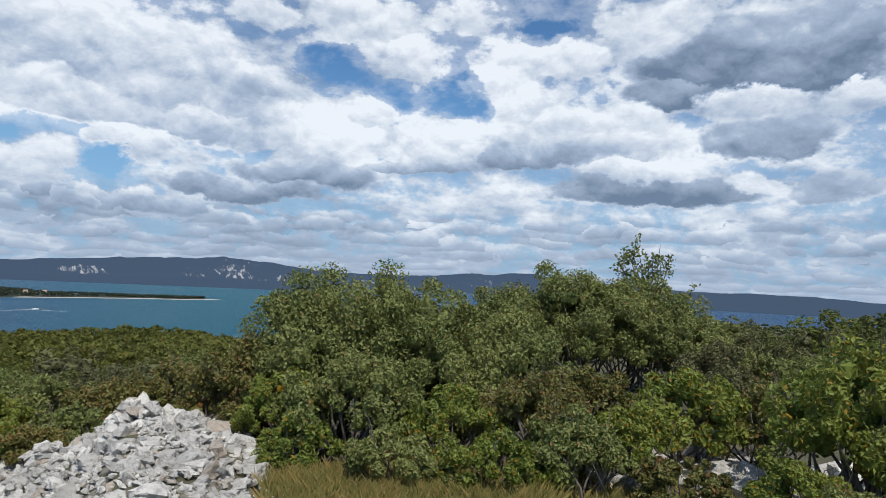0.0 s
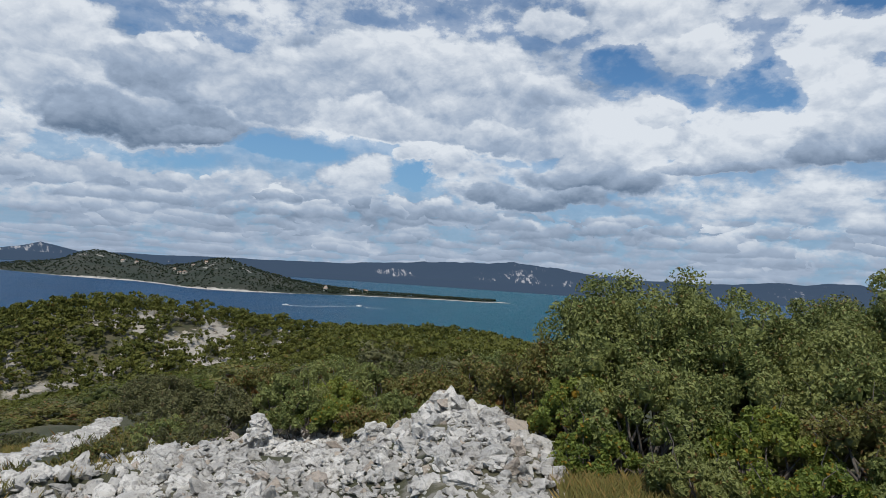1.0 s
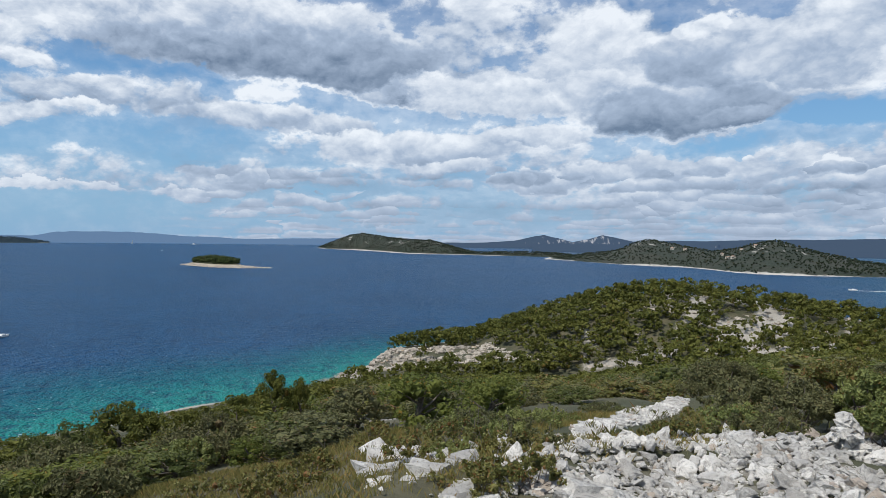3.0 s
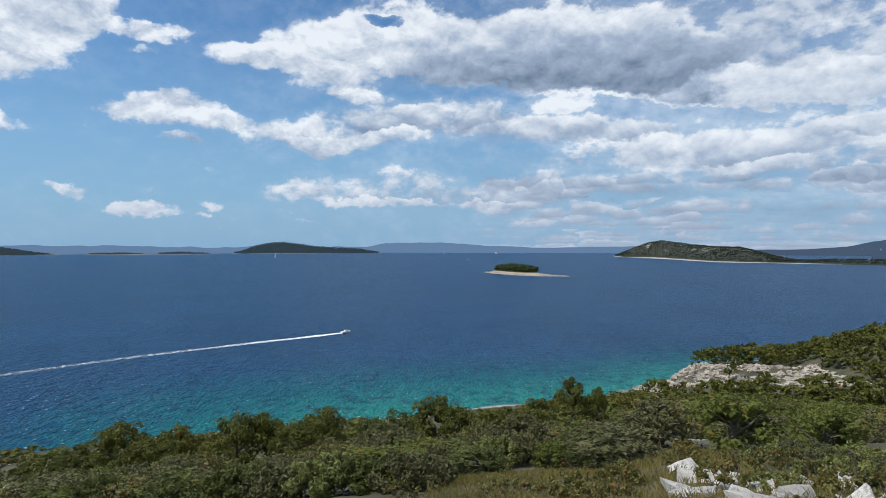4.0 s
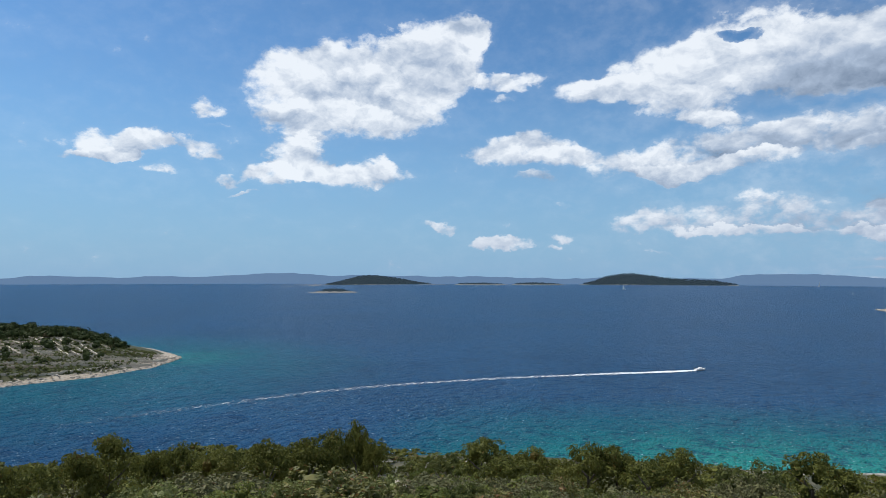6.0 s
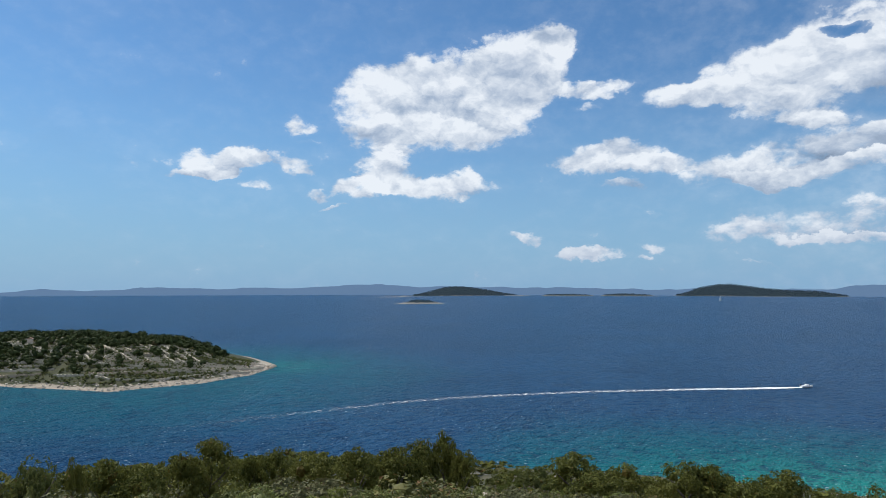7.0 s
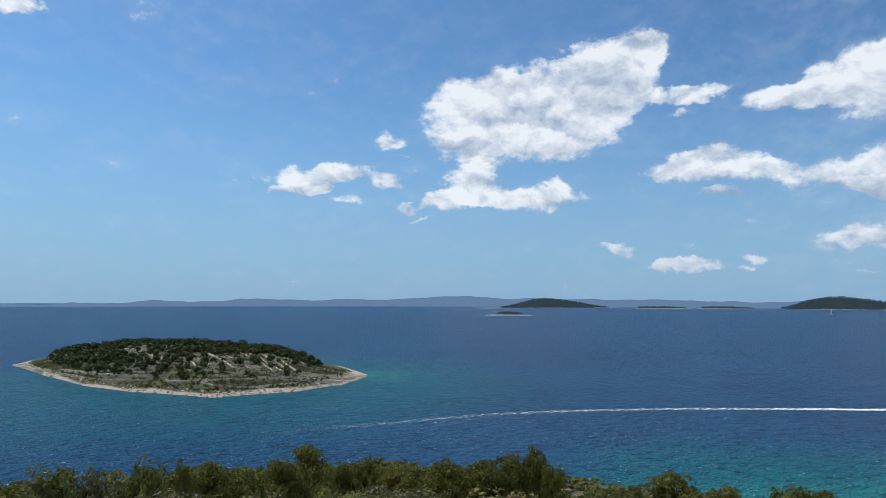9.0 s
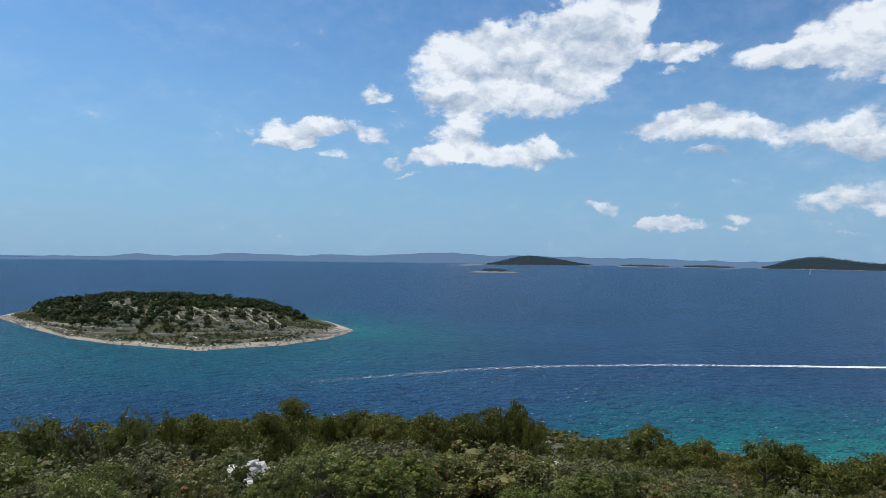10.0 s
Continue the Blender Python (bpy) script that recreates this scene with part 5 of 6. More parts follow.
rubble = holder("rubble_heap", (0, 0, 39.0), "heap of broken white limestone with tumbled cairns", "stones")
ROUGH = [rough_stone(v, f, g, 0.11) for v, f in STONES]
single = [fast_mesh("stone", tilt3(v, g, 0.4), f, M_ROCK) for v, f in (rough_stone(v, f, g, 0.05) for v, f in ROUGH)]
for k, (x, y, z, s) in enumerate(places[:300]):
    ob = part("stone", single[k % 12], rubble)
    ob.location = (x, y, z - 39.0)
    ob.rotation_euler = g.uniform(-0.4, 0.4, 2).tolist() + [g.uniform(0, 6.28)]
    ob.scale = (s * g.uniform(0.9, 1.3), s, s * g.uniform(0.8, 1.1))
rest = places[300:]
heap = heap_of(rubble, "rubble", rest[:, :3] - [0, 0, 39.0], rest[:, 3], ROUGH[:8] + STONES[8:], M_ROCK, g, 0.7)


def outcrop(name, label, a0, a1, r0, r1, n, lo, hi, seed, stock, mat, test=None, sink=0.1):
    g = np.random.default_rng(seed)
    a = g.uniform(a0, a1, n)
    r = np.sqrt(g.uniform(r0 ** 2, r1 ** 2, n))
    x, y = xy(a, r)
    z = ground_z(x, y)
    s = lo + (hi - lo) * g.random(n) ** 2
    ok = z > -0.3
    if test is not None:
        ok &= test(x, y, z, a, r)
    base = holder(name, (0, 0, 0), label, "rocks")
    heap_of(base, "rock_debris", np.stack([x, y, z - s * sink], 1)[ok], s[ok], stock, mat, g, 0.35)
    return base


BLOCKS = [rough_stone(v, f, g, 0.04) for v, f in SLABS + STONES[:3]]
outcrop("stone_bank", "pale bank of broken limestone on the slope", 49.8, 60, 8.7, 16, 9000, 0.035, 0.11, 70, STONES, M_ROCK, lambda x, y, z, a, r: bank_off(x, y)[0] < 0.25, 0.1)
outcrop("bedrock", "weathered limestone bedrock between grass", 57, 78, 5.4, 9.0, 110, 0.07, 0.30, 71, BLOCKS, M_ROCK, None, 0.15)
outcrop("bedrock", "limestone blocks among the bushes", -33, -14, 6.2, 8.4, 260, 0.06, 0.2, 72, BLOCKS, M_ROCK, None, -0.4)
outcrop("rock_outcrop", "bare white rock among the bushes", 152.6, 158.4, 29, 38, 230, 0.10, 0.42, 73, ROUGH, M_ROCK, lambda x, y, z, a, r: fbm(x * 0.4, y * 0.4, 3) > -0.1, -0.5)
outcrop("rock_outcrop", "bare white rock among the pines", 127.4, 131.4, 66, 78, 110, 0.15, 0.6, 74, ROUGH, M_ROCK, None, -0.6)
outcrop("coast_rubble", "field of pale boulders by the shore", 56.5, 80.5, 182, 244, 9000, 0.2, 0.95, 75, STONES, M_FAR_ROCK, lambda x, y, z, a, r: (open_rock(x, y) > 0.2) & (z < 6.5) & (fbm(x * 0.12, y * 0.12, 3) > -0.3), -0.1)
outcrop("knoll_rock", "bare limestone slabs on the knoll", 35, 59, 165, 266, 2400, 0.25, 1.1, 76, SLABS, M_FAR_ROCK, lambda x, y, z, a, r: (open_rock(x, y) > 0.5) & (z > 2))
outcrop("shore_boulders", "pale boulders along the waterline", 76, 106, 140, 215, 1500, 0.15, 0.6, 77, STONES, M_FAR_ROCK, lambda x, y, z, a, r: (z < 1.6) & (z > -0.3))


# ---------------------------------------------------------------- near bushes
def near_bush(name, label, a, r, wide_, deep_, tall_, n, leaf, mat, seed, clumps=46, sprigs=8, core=True, sparse=1.0, foot=None):
    g = np.random.default_rng(seed)
    x, y = xy(a, r)
    z = float(ground_z(np.array([x]), np.array([y]))[0]) if foot is None else foot
    bush = holder(name, (x, y, z), label, "bush", "bushes on the hilltop")
    bush.rotation_euler = (0, 0, radians(a))
    clumps = int(clumps * 1.5)
    dirs = unit(g.normal(size=(clumps, 3)) * [1, 1, 0.9] + [0, 0, 0.55])
    dirs[:, 2] = np.abs(dirs[:, 2]) * 1.0 - 0.12
    c = dirs * [wide_ / 2, deep_ / 2, tall_ * 0.62] * (0.62 + 0.4 * g.random((clumps, 1))) + [0, 0, tall_ * 0.36]
    c[:, 2] = np.maximum(c[:, 2], 0.08)
    cr = (0.075 + 0.095 * g.random(clumps)) * (wide_ + tall_) / 3.2
    n = int(n * 0.82)
    which = g.integers(0, clumps, n)
    d = unit(g.normal(size=(n, 3)) + 0.45 * dirs[which] + [0, 0, 0.15])
    p = c[which] + d * (cr[which] * (0.45 + 0.75 * g.random(n) ** 0.7))[:, None]
    v, f = cards(p, d, leaf * 0.9 * (0.55 + 0.8 * g.random(n)), g, 0.9, 0.52)
    part("foliage", fast_mesh("foliage", v, f, mat), bush, kind="stuff")
    if core:
        v, f = strew(ICO_V, ICO_F, c * [0.86, 0.86, 0.9], cr * 0.62, cr * 40)
        part("inner_foliage", fast_mesh("inner_foliage", v, f, mat), bush, kind="stuff")
    stems = []
    for k in range(0, clumps, 2):
        root = g.normal(size=3) * [0.12, 0.12, 0] * wide_ - [0, 0, 0.05]
        knee = (root + c[k]) / 2 + g.normal(size=3) * 0.06 - [0, 0, 0.05]
        thick = min(1.0, tall_ / 1.1)
        stems.append(tube([root, knee, c[k]], [0.022 * thick, 0.015 * thick, 0.006 * thick], 5))
    for k in range(sprigs):
        q = int(g.integers(0, clumps))
        tip_ = c[q] + dirs[q] * cr[q] * 1.2 + [0, 0, 0.16 * g.random()]
        stems.append(tube([c[q], (c[q] + tip_) / 2 + g.normal(size=3) * 0.02, tip_ + g.normal(size=3) * 0.05], [0.006, 0.004, 0.002], 4))
    v, f = join(stems)
    part("branchwork", fast_mesh("branchwork", v, f, M_TWIG, True), bush)
    return bush


OAK_L = "evergreen oak bush with small leathery green leaves"
near_bush("oak_bush", OAK_L, 9.0, 8.0, 2.3, 2.0, 2.24, 34000, 0.026, M_OAK, 501, 60)
near_bush("oak_bush", OAK_L, 2.8, 8.2, 2.1, 1.8, 2.16, 27000, 0.026, M_OAK, 502, 50)
near_bush("oak_bush", "evergreen oak bush browning at the top", 16.2, 8.0, 1.5, 1.3, 1.5, 18000, 0.026, M_RUSSET, 503, 44)
near_bush("oak_bush", OAK_L, 7.2, 6.6, 1.5, 1.2, 1.18, 16000, 0.024, M_OAK, 504, 44)
near_bush("oak_bush", OAK_L, 13.0, 7.0, 0.9, 0.9, 0.95, 8000, 0.024, M_BRIGHT, 505, 30)
near_bush("oak_bush", OAK_L, -4.5, 8.0, 2.1, 1.7, 1.74, 24000, 0.026, M_OAK, 506, 50)
near_bush("oak_bush", "tall dark evergreen oak bush behind the others", -10.5, 12.5, 3.2, 2.4, 2.32, 26000, 0.034, M_OAK, 507, 56)
near_bush("oak_bush", "tall dark evergreen oak bush behind the others", -16.5, 12.5, 2.8, 2.2, 2.1, 20000, 0.034, M_OAK, 508, 50)
near_bush("oak_bush", "broad dark evergreen oak bush behind the others", -6.0, 12.2, 2.4, 2.0, 2.0, 16000, 0.034, M_OAK, 523, 46)
near_bush("oak_bush", "broad dark evergreen oak bush behind the others", -20.4, 12.0, 2.2, 2.0, 1.45, 14000, 0.034, M_OAK, 524, 46)
near_bush("scrub_bush", "thin brownish bush with bare twigs", -8.0, 6.6, 1.5, 1.1, 1.1, 9000, 0.022, M_RUSSET, 509, 40, 40)
near_bush("mastic_bush", "bright green mastic bush with pointed leaves", -1.5, 6.4, 1.1, 0.9, 0.8, 8000, 0.026, M_BRIGHT, 510, 30)
near_bush("terebinth_bush", "yellow-green terebinth bush turning orange", -20.5, 7.6, 1.5, 1.2, 1.12, 8500, 0.034, M_BRIGHT, 511, 34, 20)
near_bush("terebinth_bush", "terebinth bush with orange dry leaves", -25.6, 7.9, 1.2, 1.1, 1.0, 5500, 0.032, M_RUSSET, 512, 28, 20)
near_bush("terebinth_bush", "tall fresh green bush with upright sprigs", -32.6, 6.8, 1.5, 1.3, 1.62, 13000, 0.032, M_BRIGHT, 513, 44, 24)
near_bush("oak_bush", "dark bush beside the stones", -37.5, 6.6, 1.3, 1.2, 1.3, 9000, 0.03, M_OAK, 514, 34)
near_bush("smoke_bush", "russet bush behind the rubble heap", 21.0, 10.2, 1.5, 1.3, 1.25, 12000, 0.03, M_RUSSET, 515, 40)
near_bush("smoke_bush", "russet bush behind the rubble heap", 25.5, 10.5, 1.5, 1.3, 0.95, 11000, 0.03, M_RUSSET, 516, 40)
near_bush("oak_bush", "olive-green bush behind the cairn", 30.0, 11.0, 1.7, 1.4, 0.95, 11000, 0.03, M_OAK, 517, 40)
near_bush("mastic_bush", "small mastic bush behind the stones", 33.8, 10.4, 1.2, 1.0, 0.75, 7000, 0.028, M_BRIGHT, 518, 30)
near_bush("oak_bush", "dark rounded bush beside the little cairn", 37.0, 9.8, 1.1, 1.0, 0.85, 8000, 0.028, M_OAK, 519, 34)
near_bush("scrub_bush", "low grey-green bush below the stones", 44.0, 12.5, 1.9, 1.5, 1.0, 9000, 0.034, M_JUNIPER, 520, 40)
near_bush("scrub_bush", "low grey-green bush below the stones", 47.0, 17.5, 2.2, 1.8, 1.2, 9000, 0.036, M_JUNIPER, 521, 40)
for k, (a, r, w, h, mat, nm) in enumerate(((20, 14.5, 2.2, 1.5, M_OAK, "oak_bush"), (27, 15, 2.4, 1.3, M_JUNIPER, "scrub_bush"), (33, 15, 2.4, 1.3, M_OAK, "oak_bush"), (39, 14.5, 2.2, 1.2, M_RUSSET, "smoke_bush"),
                                          (-24, 13, 2.0, 1.2, M_JUNIPER, "scrub_bush"), (-29, 12, 2.2, 1.0, M_OAK, "oak_bush"), (-35, 12.5, 2.4, 1.1, M_JUNIPER, "scrub_bush"))):
    near_bush(nm, "bush on the hilltop among others", a, r, w, w * 0.8, h, 8000, 0.036, mat, 530 + k, 36)

for k, (a, r, w, h, mat, nm) in enumerate(((11.5, 6.2, 0.8, 0.6, M_BRIGHT, "mastic_bush"), (3.5, 5.6, 1.0, 0.55, M_OAK, "oak_bush"), (-5.0, 5.6, 1.1, 0.6, M_BRIGHT, "mastic_bush"), (-11.5, 5.9, 1.1, 0.75, M_OAK, "oak_bush"),
                                          (-12.5, 7.4, 1.4, 1.15, M_RUSSET, "smoke_bush"), (-16.0, 6.6, 1.1, 0.8, M_BRIGHT, "mastic_bush"), (-20.5, 5.9, 0.8, 0.5, M_RUSSET, "smoke_bush"), (-28.8, 6.0, 0.8, 0.6, M_BRIGHT, "mastic_bush"),
                                          (-33.5, 5.4, 0.9, 0.55, M_OAK, "oak_bush"), (-1.0, 7.4, 1.6, 1.3, M_OAK, "oak_bush"), (-22.5, 9.8, 1.6, 1.2, M_JUNIPER, "scrub_bush"), (12.6, 8.2, 1.3, 1.5, M_OAK, "oak_bush"))):
    near_bush(nm, "leafy bush at the edge of the stones", a, r, w, w * 0.85, h, int(9000 * w * h + 3000), 0.024, mat, 580 + k, 30)

for k, (a, r, w, h, mat, nm) in enumerate(((28.4, 9.2, 1.2, 0.62, M_OAK, "oak_bush"), (31.4, 9.0, 1.1, 0.5, M_RUSSET, "smoke_bush"), (34.2, 9.2, 1.1, 0.55, M_BRIGHT, "mastic_bush"), (36.6, 9.0, 0.8, 0.62, M_OAK, "oak_bush"), (42.4, 9.8, 1.1, 0.5, M_JUNIPER, "scrub_bush"))):
    near_bush(nm, "low bush behind the crest of the rubble", a, r, w, w * 0.9, h, 7000, 0.026, mat, 610 + k, 30)

# the large bushes nearest the viewer on the seaward slope
g = np.random.default_rng(66)
for k in range(30):
    a = 80 + 3.3 * k + g.uniform(-1.2, 1.2)
    r = (19.0, 26.0, 22.5)[k % 3] + g.uniform(-1.5, 1.5)
    if 150.8 < a < 159.6:
        r = 16.0 if k % 2 else 20.0
    grey = a < 122
    nm, label, mat = (("scrub_bush", "grey-green juniper scrub with bare twigs", M_JUNIPER), ("oak_bush", "olive-green evergreen oak bush on the slope", M_OAK_SHADE),
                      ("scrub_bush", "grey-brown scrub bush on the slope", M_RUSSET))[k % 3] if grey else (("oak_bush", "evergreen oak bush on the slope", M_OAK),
                      ("mastic_bush", "bright green mastic bush on the slope", M_BRIGHT), ("oak_bush", "olive-green evergreen oak bush on the slope", M_OAK_SHADE))[k % 3]
    h = g.uniform(1.2, 1.75) * (0.5 if 150.8 < a < 159.6 else 1.0)
    near_bush(nm, label, a, r, g.uniform(2.4, 3.4), g.uniform(2.0, 2.8), h, 5600, 0.046, mat, 660 + k, 38, 14 if grey else 6)

# smaller bushes that close the gaps between the large ones
for k, (a, r, w, h) in enumerate(((83.5, 17.2, 1.9, 1.0), (87.5, 18.4, 2.2, 1.2), (91.5, 16.6, 1.7, 0.9), (95.5, 17.2, 1.9, 1.0), (99.5, 18.4, 2.2, 1.2), (103.5, 16.6, 1.7, 0.9), (107.5, 17.2, 1.9, 1.0), (111.5, 18.4, 2.2, 1.2), (115.5, 16.6, 1.7, 0.9), (119.5, 17.2, 1.9, 1.0), (123.5, 18.4, 2.2, 1.2), (127.5, 16.6, 1.7, 0.9), (99.0, 11.2, 1.5, 0.6), (102.5, 11.6, 1.5, 0.6), (106.0, 12.0, 1.6, 0.7), (109.5, 12.4, 1.6, 0.7), (113.0, 13.2, 1.7, 0.8), (117.0, 14.0, 1.7, 0.8))):
    nm, label, mat = (("scrub_bush", "low grey-green scrub between larger bushes", M_JUNIPER), ("oak_bush", "low olive-green oak bush between larger ones", M_OAK_SHADE), ("oak_bush", "low evergreen oak bush between larger ones", M_OAK))[k % 3]
    near_bush(nm, label, a, r, w, w * 0.85, h, 5200, 0.046, mat, 740 + k, 36, 10)

for k, (a, r, w, h) in enumerate(((121.4, 96, 4.4, 2.6), (123.4, 92, 4.0, 2.2), (125.0, 98, 4.6, 2.8), (126.6, 90, 4.0, 2.4), (127.6, 99, 4.4, 2.6), (122.4, 104, 4.4, 2.6), (124.4, 106, 4.6, 2.8), (126.2, 105, 4.4, 2.6))):
    near_bush("oak_bush", "olive-green evergreen oak bush low on the slope", a, r, w, w * 0.9, h, 5200, 0.11, (M_OAK_SHADE, M_MASTIC_SHADE)[k % 2], 770 + k, 36, 4)

# a thin sapling standing over the bushes
g = np.random.default_rng(560)
x, y = xy(-17.6, 13.2)
sap = holder("sapling", (x, y, float(ground_z(np.array([x]), np.array([y]))[0])), "thin half-bare sapling standing over the bushes", "tree")
sap.rotation_euler = (0, 0, radians(-17.6))
stems, tips = [], []
for k in range(15):
    end_ = np.array([g.uniform(-0.75, 0.85), g.uniform(-0.3, 0.3), g.uniform(2.15, 2.85)])
    end_[2] -= 0.35 * max(0, end_[0])
    knee = end_ * [0.45, 0.45, 0.72]
    stems.append(tube([(0, 0, 0), knee, end_], [0.02, 0.012, 0.004], 5))
    for q in range(5):
        w = knee + (end_ - knee) * g.uniform(0.45, 1.05)
        t2 = w + g.normal(size=3) * [0.12, 0.12, 0.08]
        stems.append(tube([w, t2], [0.004, 0.002], 4))
        tips += [t2, (w + t2) / 2]
tips = np.array(tips).repeat(7, 0) + g.normal(size=(len(tips) * 7, 3)) * 0.045
v, f = join(stems)
part("branchwork", fast_mesh("branchwork", v, f, M_BARK, True), sap)
v, f = cards(tips, unit(g.normal(size=tips.shape)), 0.035 * g.uniform(0.6, 1.4, len(tips)), g)
part("foliage", fast_mesh("foliage", v, f, M_OAK), sap, kind="stuff")


# ---------------------------------------------------------------- dry grass and cushions
def grass(name, label, a0, a1, r0, r1, n, blades, lo, hi, seed, mat, test=None):
    g = np.random.default_rng(seed)
    a, r = g.uniform(a0, a1, n), np.sqrt(g.uniform(r0 ** 2, r1 ** 2, n))
    x, y = xy(a, r)
    if test is not None:
        ok = test(x, y, a, r)
        x, y = x[ok], y[ok]
    m = len(x) * blades
    x, y = x.repeat(blades) + g.normal(size=m) * 0.05, y.repeat(blades) + g.normal(size=m) * 0.05
    z = ground_z(x, y) - 0.02
    h = g.uniform(lo, hi, m)
    th = g.random(m) * 6.28
    w = 0.0014 + 0.00022 * np.hypot(x, y)
    side = np.stack([np.cos(th), np.sin(th), 0 * th], 1) * w[:, None]
    bend = g.normal(size=(m, 3)) * [0.3, 0.3, 0.0] * h[:, None]
    root = np.stack([x, y, z], 1)
    up_ = np.stack([0 * h, 0 * h, h], 1)
    v = np.stack([root - side, root + side, root + up_ * 0.6 + bend * 0.4 + side * 0.7, root + up_ + bend], 1).reshape(-1, 3)
    ob = new(name, fast_mesh(name, v, np.arange(4 * m).reshape(-1, 4), mat))
    return tagged(ob, label, "grass", kind="stuff")


grass("dry_grass", "tall dry yellow-green grass at the bushes' foot", -10, 13.5, 4.3, 6.0, 1100, 26, 0.07, 0.26, 601, M_GRASS)
grass("dry_grass", "dry grass between the stones", -38, -12, 4.6, 7.5, 900, 18, 0.05, 0.17, 602, M_GRASS)
grass("dry_grass", "dry grass and herbs on the slope", 44, 98, 5.2, 14, 5600, 10, 0.04, 0.13, 603, M_GRASS, lambda x, y, a, r: (fbm(x * 0.5, y * 0.5) > -0.6) & (bank_off(x, y)[0] > 0.6) & (r > np.interp(a, [44, 50, 61, 70, 98], [8.2, 8.0, 6.6, 5.2, 4.6])))
grass("green_herbs", "low green herbs between the stones", 12, 100, 4.5, 14, 900, 22, 0.06, 0.18, 604, M_RUSSET, lambda x, y, a, r: (fbm(x * 0.8 + 7, y * 0.8) > 0.12) & (r > np.interp(a, [12, 25, 50, 61, 70, 100], [8, 8.4, 8.8, 7.8, 6.4, 5])))
for k in range(84):
    g = np.random.default_rng(640 + k)
    a, r = g.uniform(44, 72 if k % 3 else 100), g.uniform(8.6, 14.5)
    if a > 62:
        r = g.uniform(5.7, 11.5)
    qx, qy = xy(a, r)
    if bank_off(np.array([qx]), np.array([qy]))[0][0] < 0.95:
        continue
    near_bush("cushion_shrub", "low olive cushion shrub on stony ground", a, r, g.uniform(0.5, 1.1), g.uniform(0.5, 1.0), g.uniform(0.2, 0.42) * (0.5 if 49 < a < 61 else 1.0), 1300, 0.022, (M_RUSSET, M_JUNIPER, M_OAK)[k % 3], 700 + k, 16, 2)


# ---------------------------------------------------------------- boats
def foam_strip(name, label, a, r, half, seed, dense=(0.9, 0.25)):
    """A wake along a line on the water, from the boat backwards."""
    g = np.random.default_rng(seed)
    t = np.linspace(0, 1, 160)
    k = np.linspace(0, 1, len(a))
    x, y = xy(np.interp(t, k, a), np.interp(t, k, r))
    p = np.stack([x, y, 0 * x + 0.12], 1)
    side = unit(np.cross(np.gradient(p, axis=0), [0, 0, 1.0]))
    w = np.interp(t, [0, 0.05, 0.4, 1], half) * (1 + 0.25 * fbm(t * 40, t * 0 + seed, 3))
    cross = np.linspace(-1, 1, 7)
    v = p[:, None] + side[:, None] * (w[:, None] * cross[None])[..., None]
    edge = 1 - np.abs(cross) ** 2
    froth = np.interp(t, [0, 0.3, 1], [dense[0], (dense[0] + dense[1]) / 2, dense[1]])[:, None] * (0.55 + 0.45 * edge[None]) * (edge[None] > 0.01)
    ob = new(name, fast_mesh(name, v.reshape(-1, 3), sheet(160, 7), M_FOAM, True, froth=froth))
    return tagged(ob, label, "wake", kind="stuff")


def motorboat(at, heading, long_, label, spray=True):
    base = holder("motorboat", at, label, "boat")
    base.rotation_euler = (0, 0, heading)
    L, W, T = long_, long_ * 0.34, long_ * 0.16
    st = np.linspace(0, 1, 9)
    wid = W / 2 * np.sin(np.pi / 2 * np.clip((1 - st) * 1.9, 0, 1)) ** 0.7 + 0.03
    xs = (st - 0.45) * L
    keel = -0.25 * T + 0.5 * T * st ** 3
    top = T * (0.85 + 0.35 * st ** 2)
    ring = np.stack([np.stack([xs, wid * s, z], 1) for s, z in ((-1, top), (-0.85, keel * 0 + 0.2 * T), (0, keel), (0.85, keel * 0 + 0.2 * T), (1, top), (0.8, top * 0.92), (0, top * 0.9), (-0.8, top * 0.92))], 1)
    part("hull", fast_mesh("hull", ring.reshape(-1, 3), np.concatenate([sheet(9, 8, True), np.array([[0, 1, 2, 3], [3, 4, 5, 6], [0, 3, 6, 7]])]), M_WHITE), base)
    for nm, (cx, sx2, sy2, sz2, mat) in {"cabin": (0.02 * L, 0.28 * L, 0.6 * W, 0.75 * T, M_WHITE), "windscreen": (0.19 * L, 0.06 * L, 0.56 * W, 0.5 * T, M_DARK), "outboard_motor": (-0.48 * L, 0.07 * L, 0.16 * W, 0.9 * T, M_DARK)}.items():
        b = bmesh.new()
        bmesh.ops.create_cube(b, size=1, matrix=Matrix.Translation((cx, 0, T * 0.95 + sz2 * 0.3)) @ Matrix.Diagonal((sx2, sy2, sz2, 1)))
        bmesh.ops.bevel(b, geom=b.edges, offset=0.08, segments=1, affect="EDGES")
        part(nm, from_bm(nm, b, mat), base)
    return base


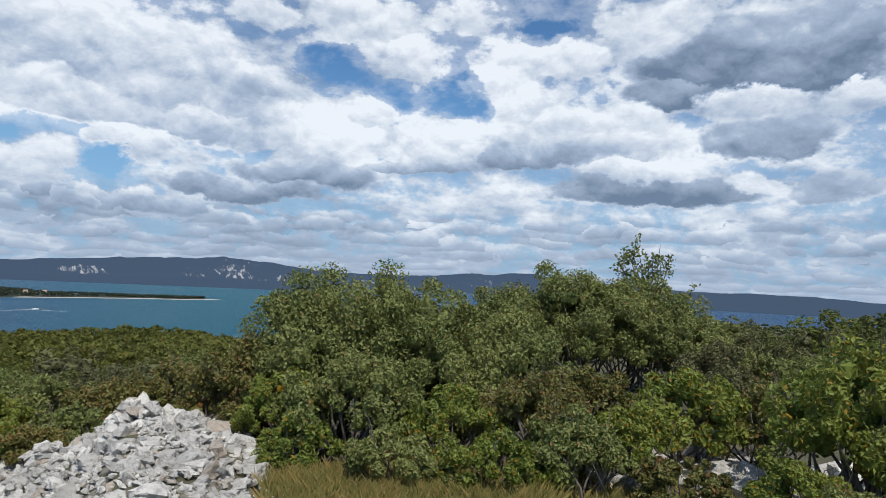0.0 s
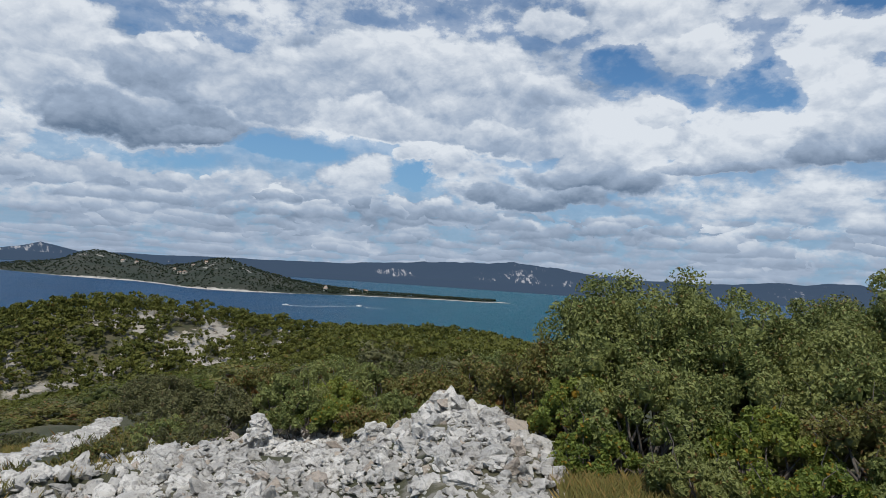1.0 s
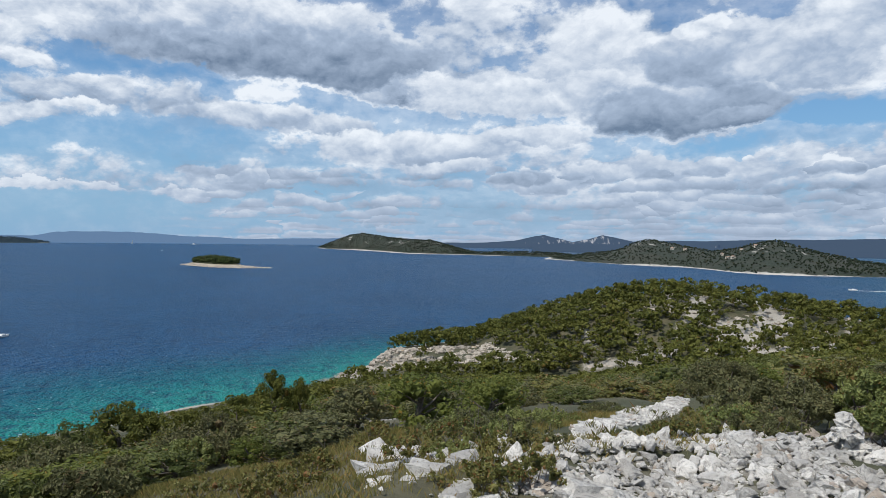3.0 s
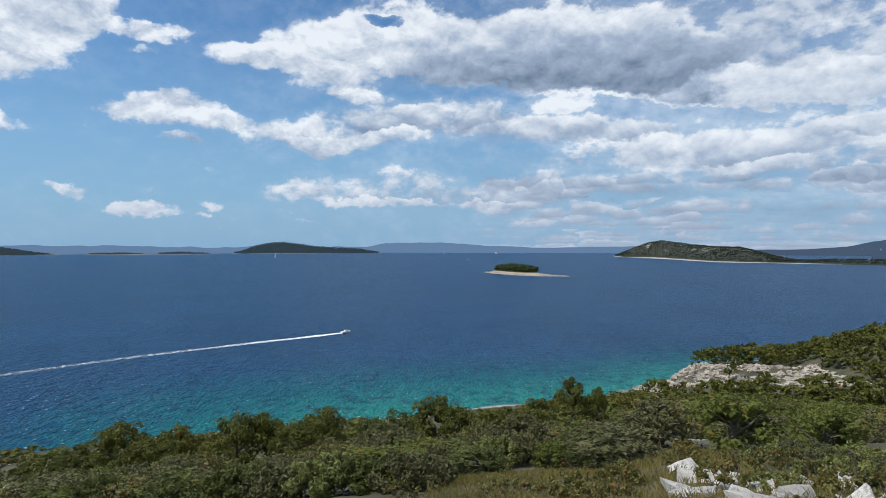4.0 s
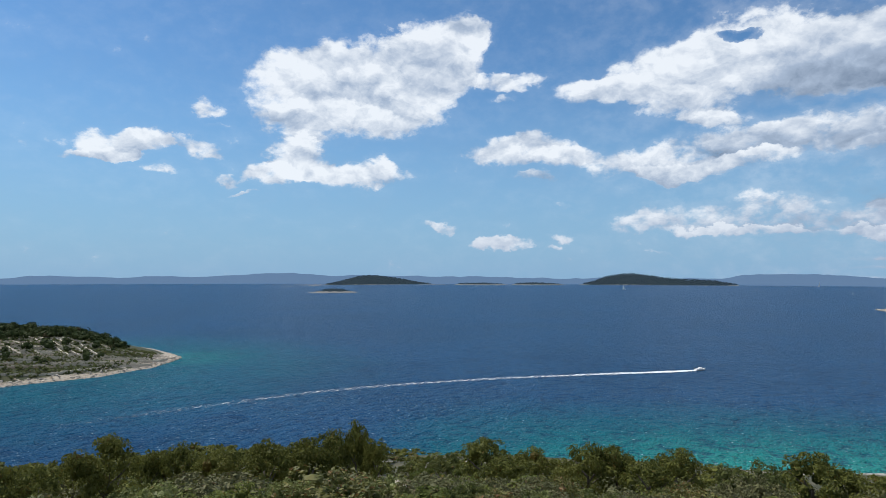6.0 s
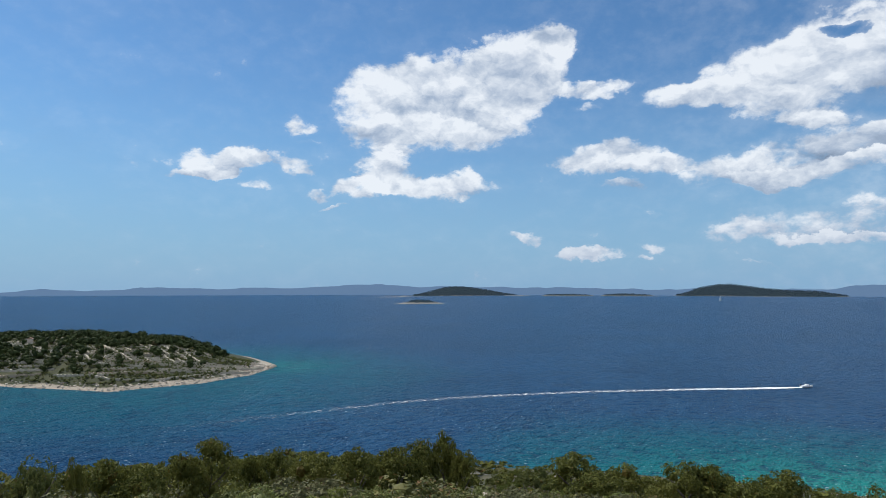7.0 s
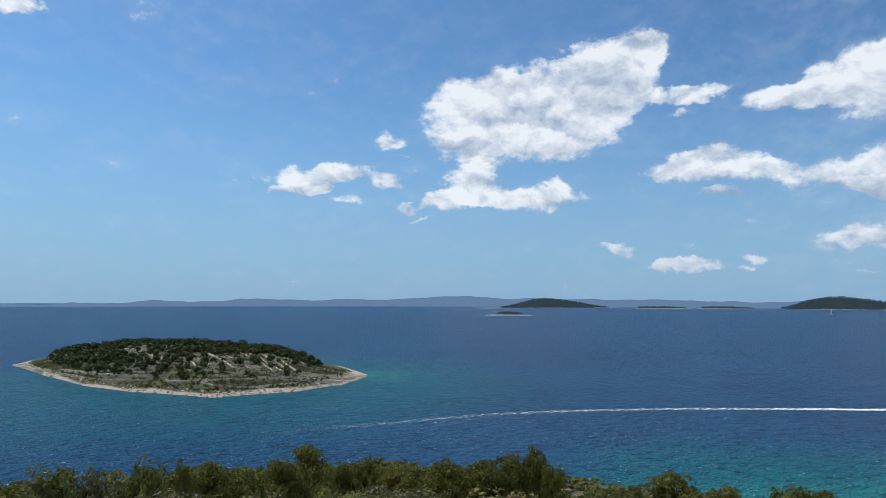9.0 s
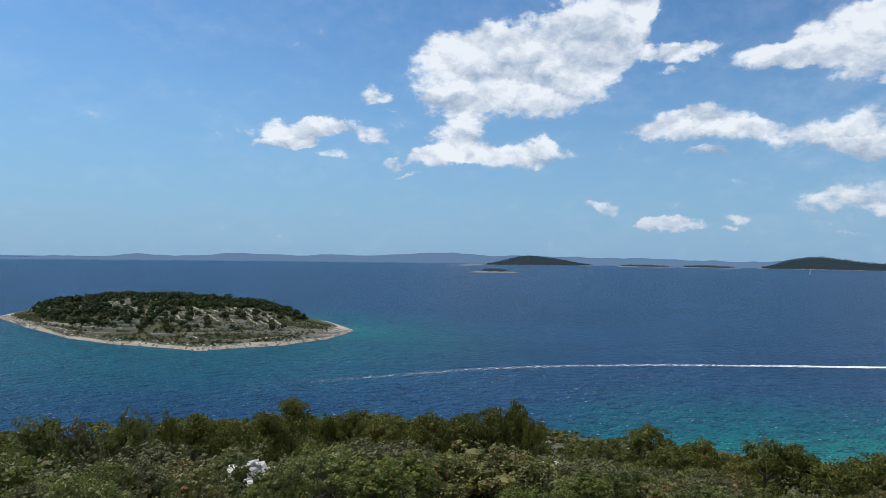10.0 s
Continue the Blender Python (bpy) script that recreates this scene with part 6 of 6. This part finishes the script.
foam_strip("boat_wake", "long white wake of a motorboat fading astern", [103.9, 107.5, 114.6, 124.5, 134.0, 142.9, 150.7, 156], [306.5, 293.5, 275, 255.5, 239.5, 222, 212, 206], [1.5, 3.0, 3.4, 5.0], 801, (0.84, 0.32))
x, y = xy(103.6, 307.5)
x2, y2 = xy(107.5, 293)
motorboat((x, y, 0.1), math.atan2(y - y2, x - x2), 5.2, "white motorboat running fast across the bay")
foam_strip("boat_wake", "white wake of a small motorboat", [37.6, 36, 34, 31.8, 29.5], [662, 666, 690, 716, 690], [0.9, 1.8, 2.2, 2.2], 802, (0.95, 0.6))
foam_strip("boat_wake", "old fading wake on the bay", [36.5, 33, 29.5, 26, 23], [660, 655, 650, 690, 700], [2, 2.2, 2.5, 3], 803, (0.45, 0.2))
x, y = xy(37.7, 661)
motorboat((x, y, 0.1), radians(37.7) + 3.0, 6.5, "small white motorboat in the inner bay")
x, y = xy(31.6, 718)
motorboat((x, y, 0.1), radians(31.6), 5.5, "small white motorboat in the inner bay")


def sailboat(a, r, high_, label, sail=True):
    x, y = xy(a, r)
    base = holder("sailboat", (x, y, 0), label, "boat", "boats on the open sea")
    base.rotation_euler = (0, 0, radians(a) + 0.5)
    L = high_ * 0.75
    st = np.linspace(0, 1, 7)
    wid = L * 0.15 * np.sin(np.pi * (0.12 + 0.88 * (1 - st)) ** 0.8) + 0.05
    ring = np.stack([np.stack([(st - 0.5) * L, wid * s, z + 0 * st], 1) for s, z in ((-1, 1.0), (-0.6, -0.3), (0.6, -0.3), (1, 1.0))], 1)
    part("hull", fast_mesh("hull", ring.reshape(-1, 3), sheet(7, 4, True), M_WHITE), base)
    v, f = tube([(0, 0, 0.5), (0, 0, high_)], [0.12, 0.08], 5)
    part("mast", fast_mesh("mast", v, f, M_WHITE), base)
    if sail:
        q = np.linspace(0, 1, 6)
        belly = 0.5 * np.sin(np.pi * q)
        left = np.stack([0 * q, 0 * q, 1.8 + (high_ - 2) * q], 1)
        right = np.stack([-L * 0.42 * (1 - q), belly, 1.8 + (high_ - 2) * q], 1)
        v = np.stack([left, (left + right) / 2 + [0, 0.35, 0], right], 1).reshape(-1, 3)
        part("sail", fast_mesh("sail", v, sheet(6, 3), M_SAIL, True), base)
    return base


sailboat(109.4, 2030, 15, "white sailing yacht under sail far out")
sailboat(95.0, 2880, 18, "white sailing yacht under sail far out")
sailboat(92.9, 1760, 6, "small white boat with bare mast", False)
x, y = xy(90.5, 2840)
motorboat((x, y, 0), radians(200), 22, "large white motor yacht far out")
foam_strip("boat_wake", "short wake behind the far motor yacht", [90.4, 89.9, 89.3], [2840, 2842, 2846], [2, 4, 5, 5], 804, (0.9, 0.5))
foam_strip("boat_wake", "thin wake of a far boat", [93.8, 92.9, 91.8], [1760, 1750, 1735], [1, 2, 3, 3], 805, (0.7, 0.4))

# white houses along the far shore
g = np.random.default_rng(900)
px3, py3, pz3 = pen_sheet
for k in range(11):
    a = g.choice([g.uniform(31, 38), g.uniform(44, 51)])
    ra = np.degrees(np.arctan2(-px3, py3))
    col = np.argmin(np.abs(ra[0] - a))
    row = int(g.integers(5, 11))
    gable_house("far_house", (px3[row, col], py3[row, col], pz3[row, col] + 0.3), g.uniform(0, 3.1), (g.uniform(4.5, 6.5), g.uniform(4, 5), g.uniform(2.8, 3.8)), "pale plastered house with tiled roof among trees", "houses on the peninsula")

# the wooded low ground beyond the hilltop bushes
g = np.random.default_rng(950)
a, r = g.uniform(-46, 6, 3600), np.sqrt(g.uniform(150 ** 2, 1060 ** 2, 3600))
x, y = xy(a, r)
z = ground_z(x, y)
plain_wood = holder("lowland_wood", (0, 0, 0), "dark green woods and fields on the low ground", "woodland", kind="stuff")
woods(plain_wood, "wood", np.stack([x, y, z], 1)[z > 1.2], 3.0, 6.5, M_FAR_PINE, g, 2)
for k in range(6):
    x, y = xy(g.uniform(-33, -20), g.uniform(880, 1040))
    z = float(ground_z(np.array([x]), np.array([y]))[0])
    gable_house("far_house", (x, y, z + 0.5), g.uniform(0, 3), (g.uniform(6, 8), 5, g.uniform(3, 4)), "pale plastered house with tiled roof among trees", "houses on the low ground")
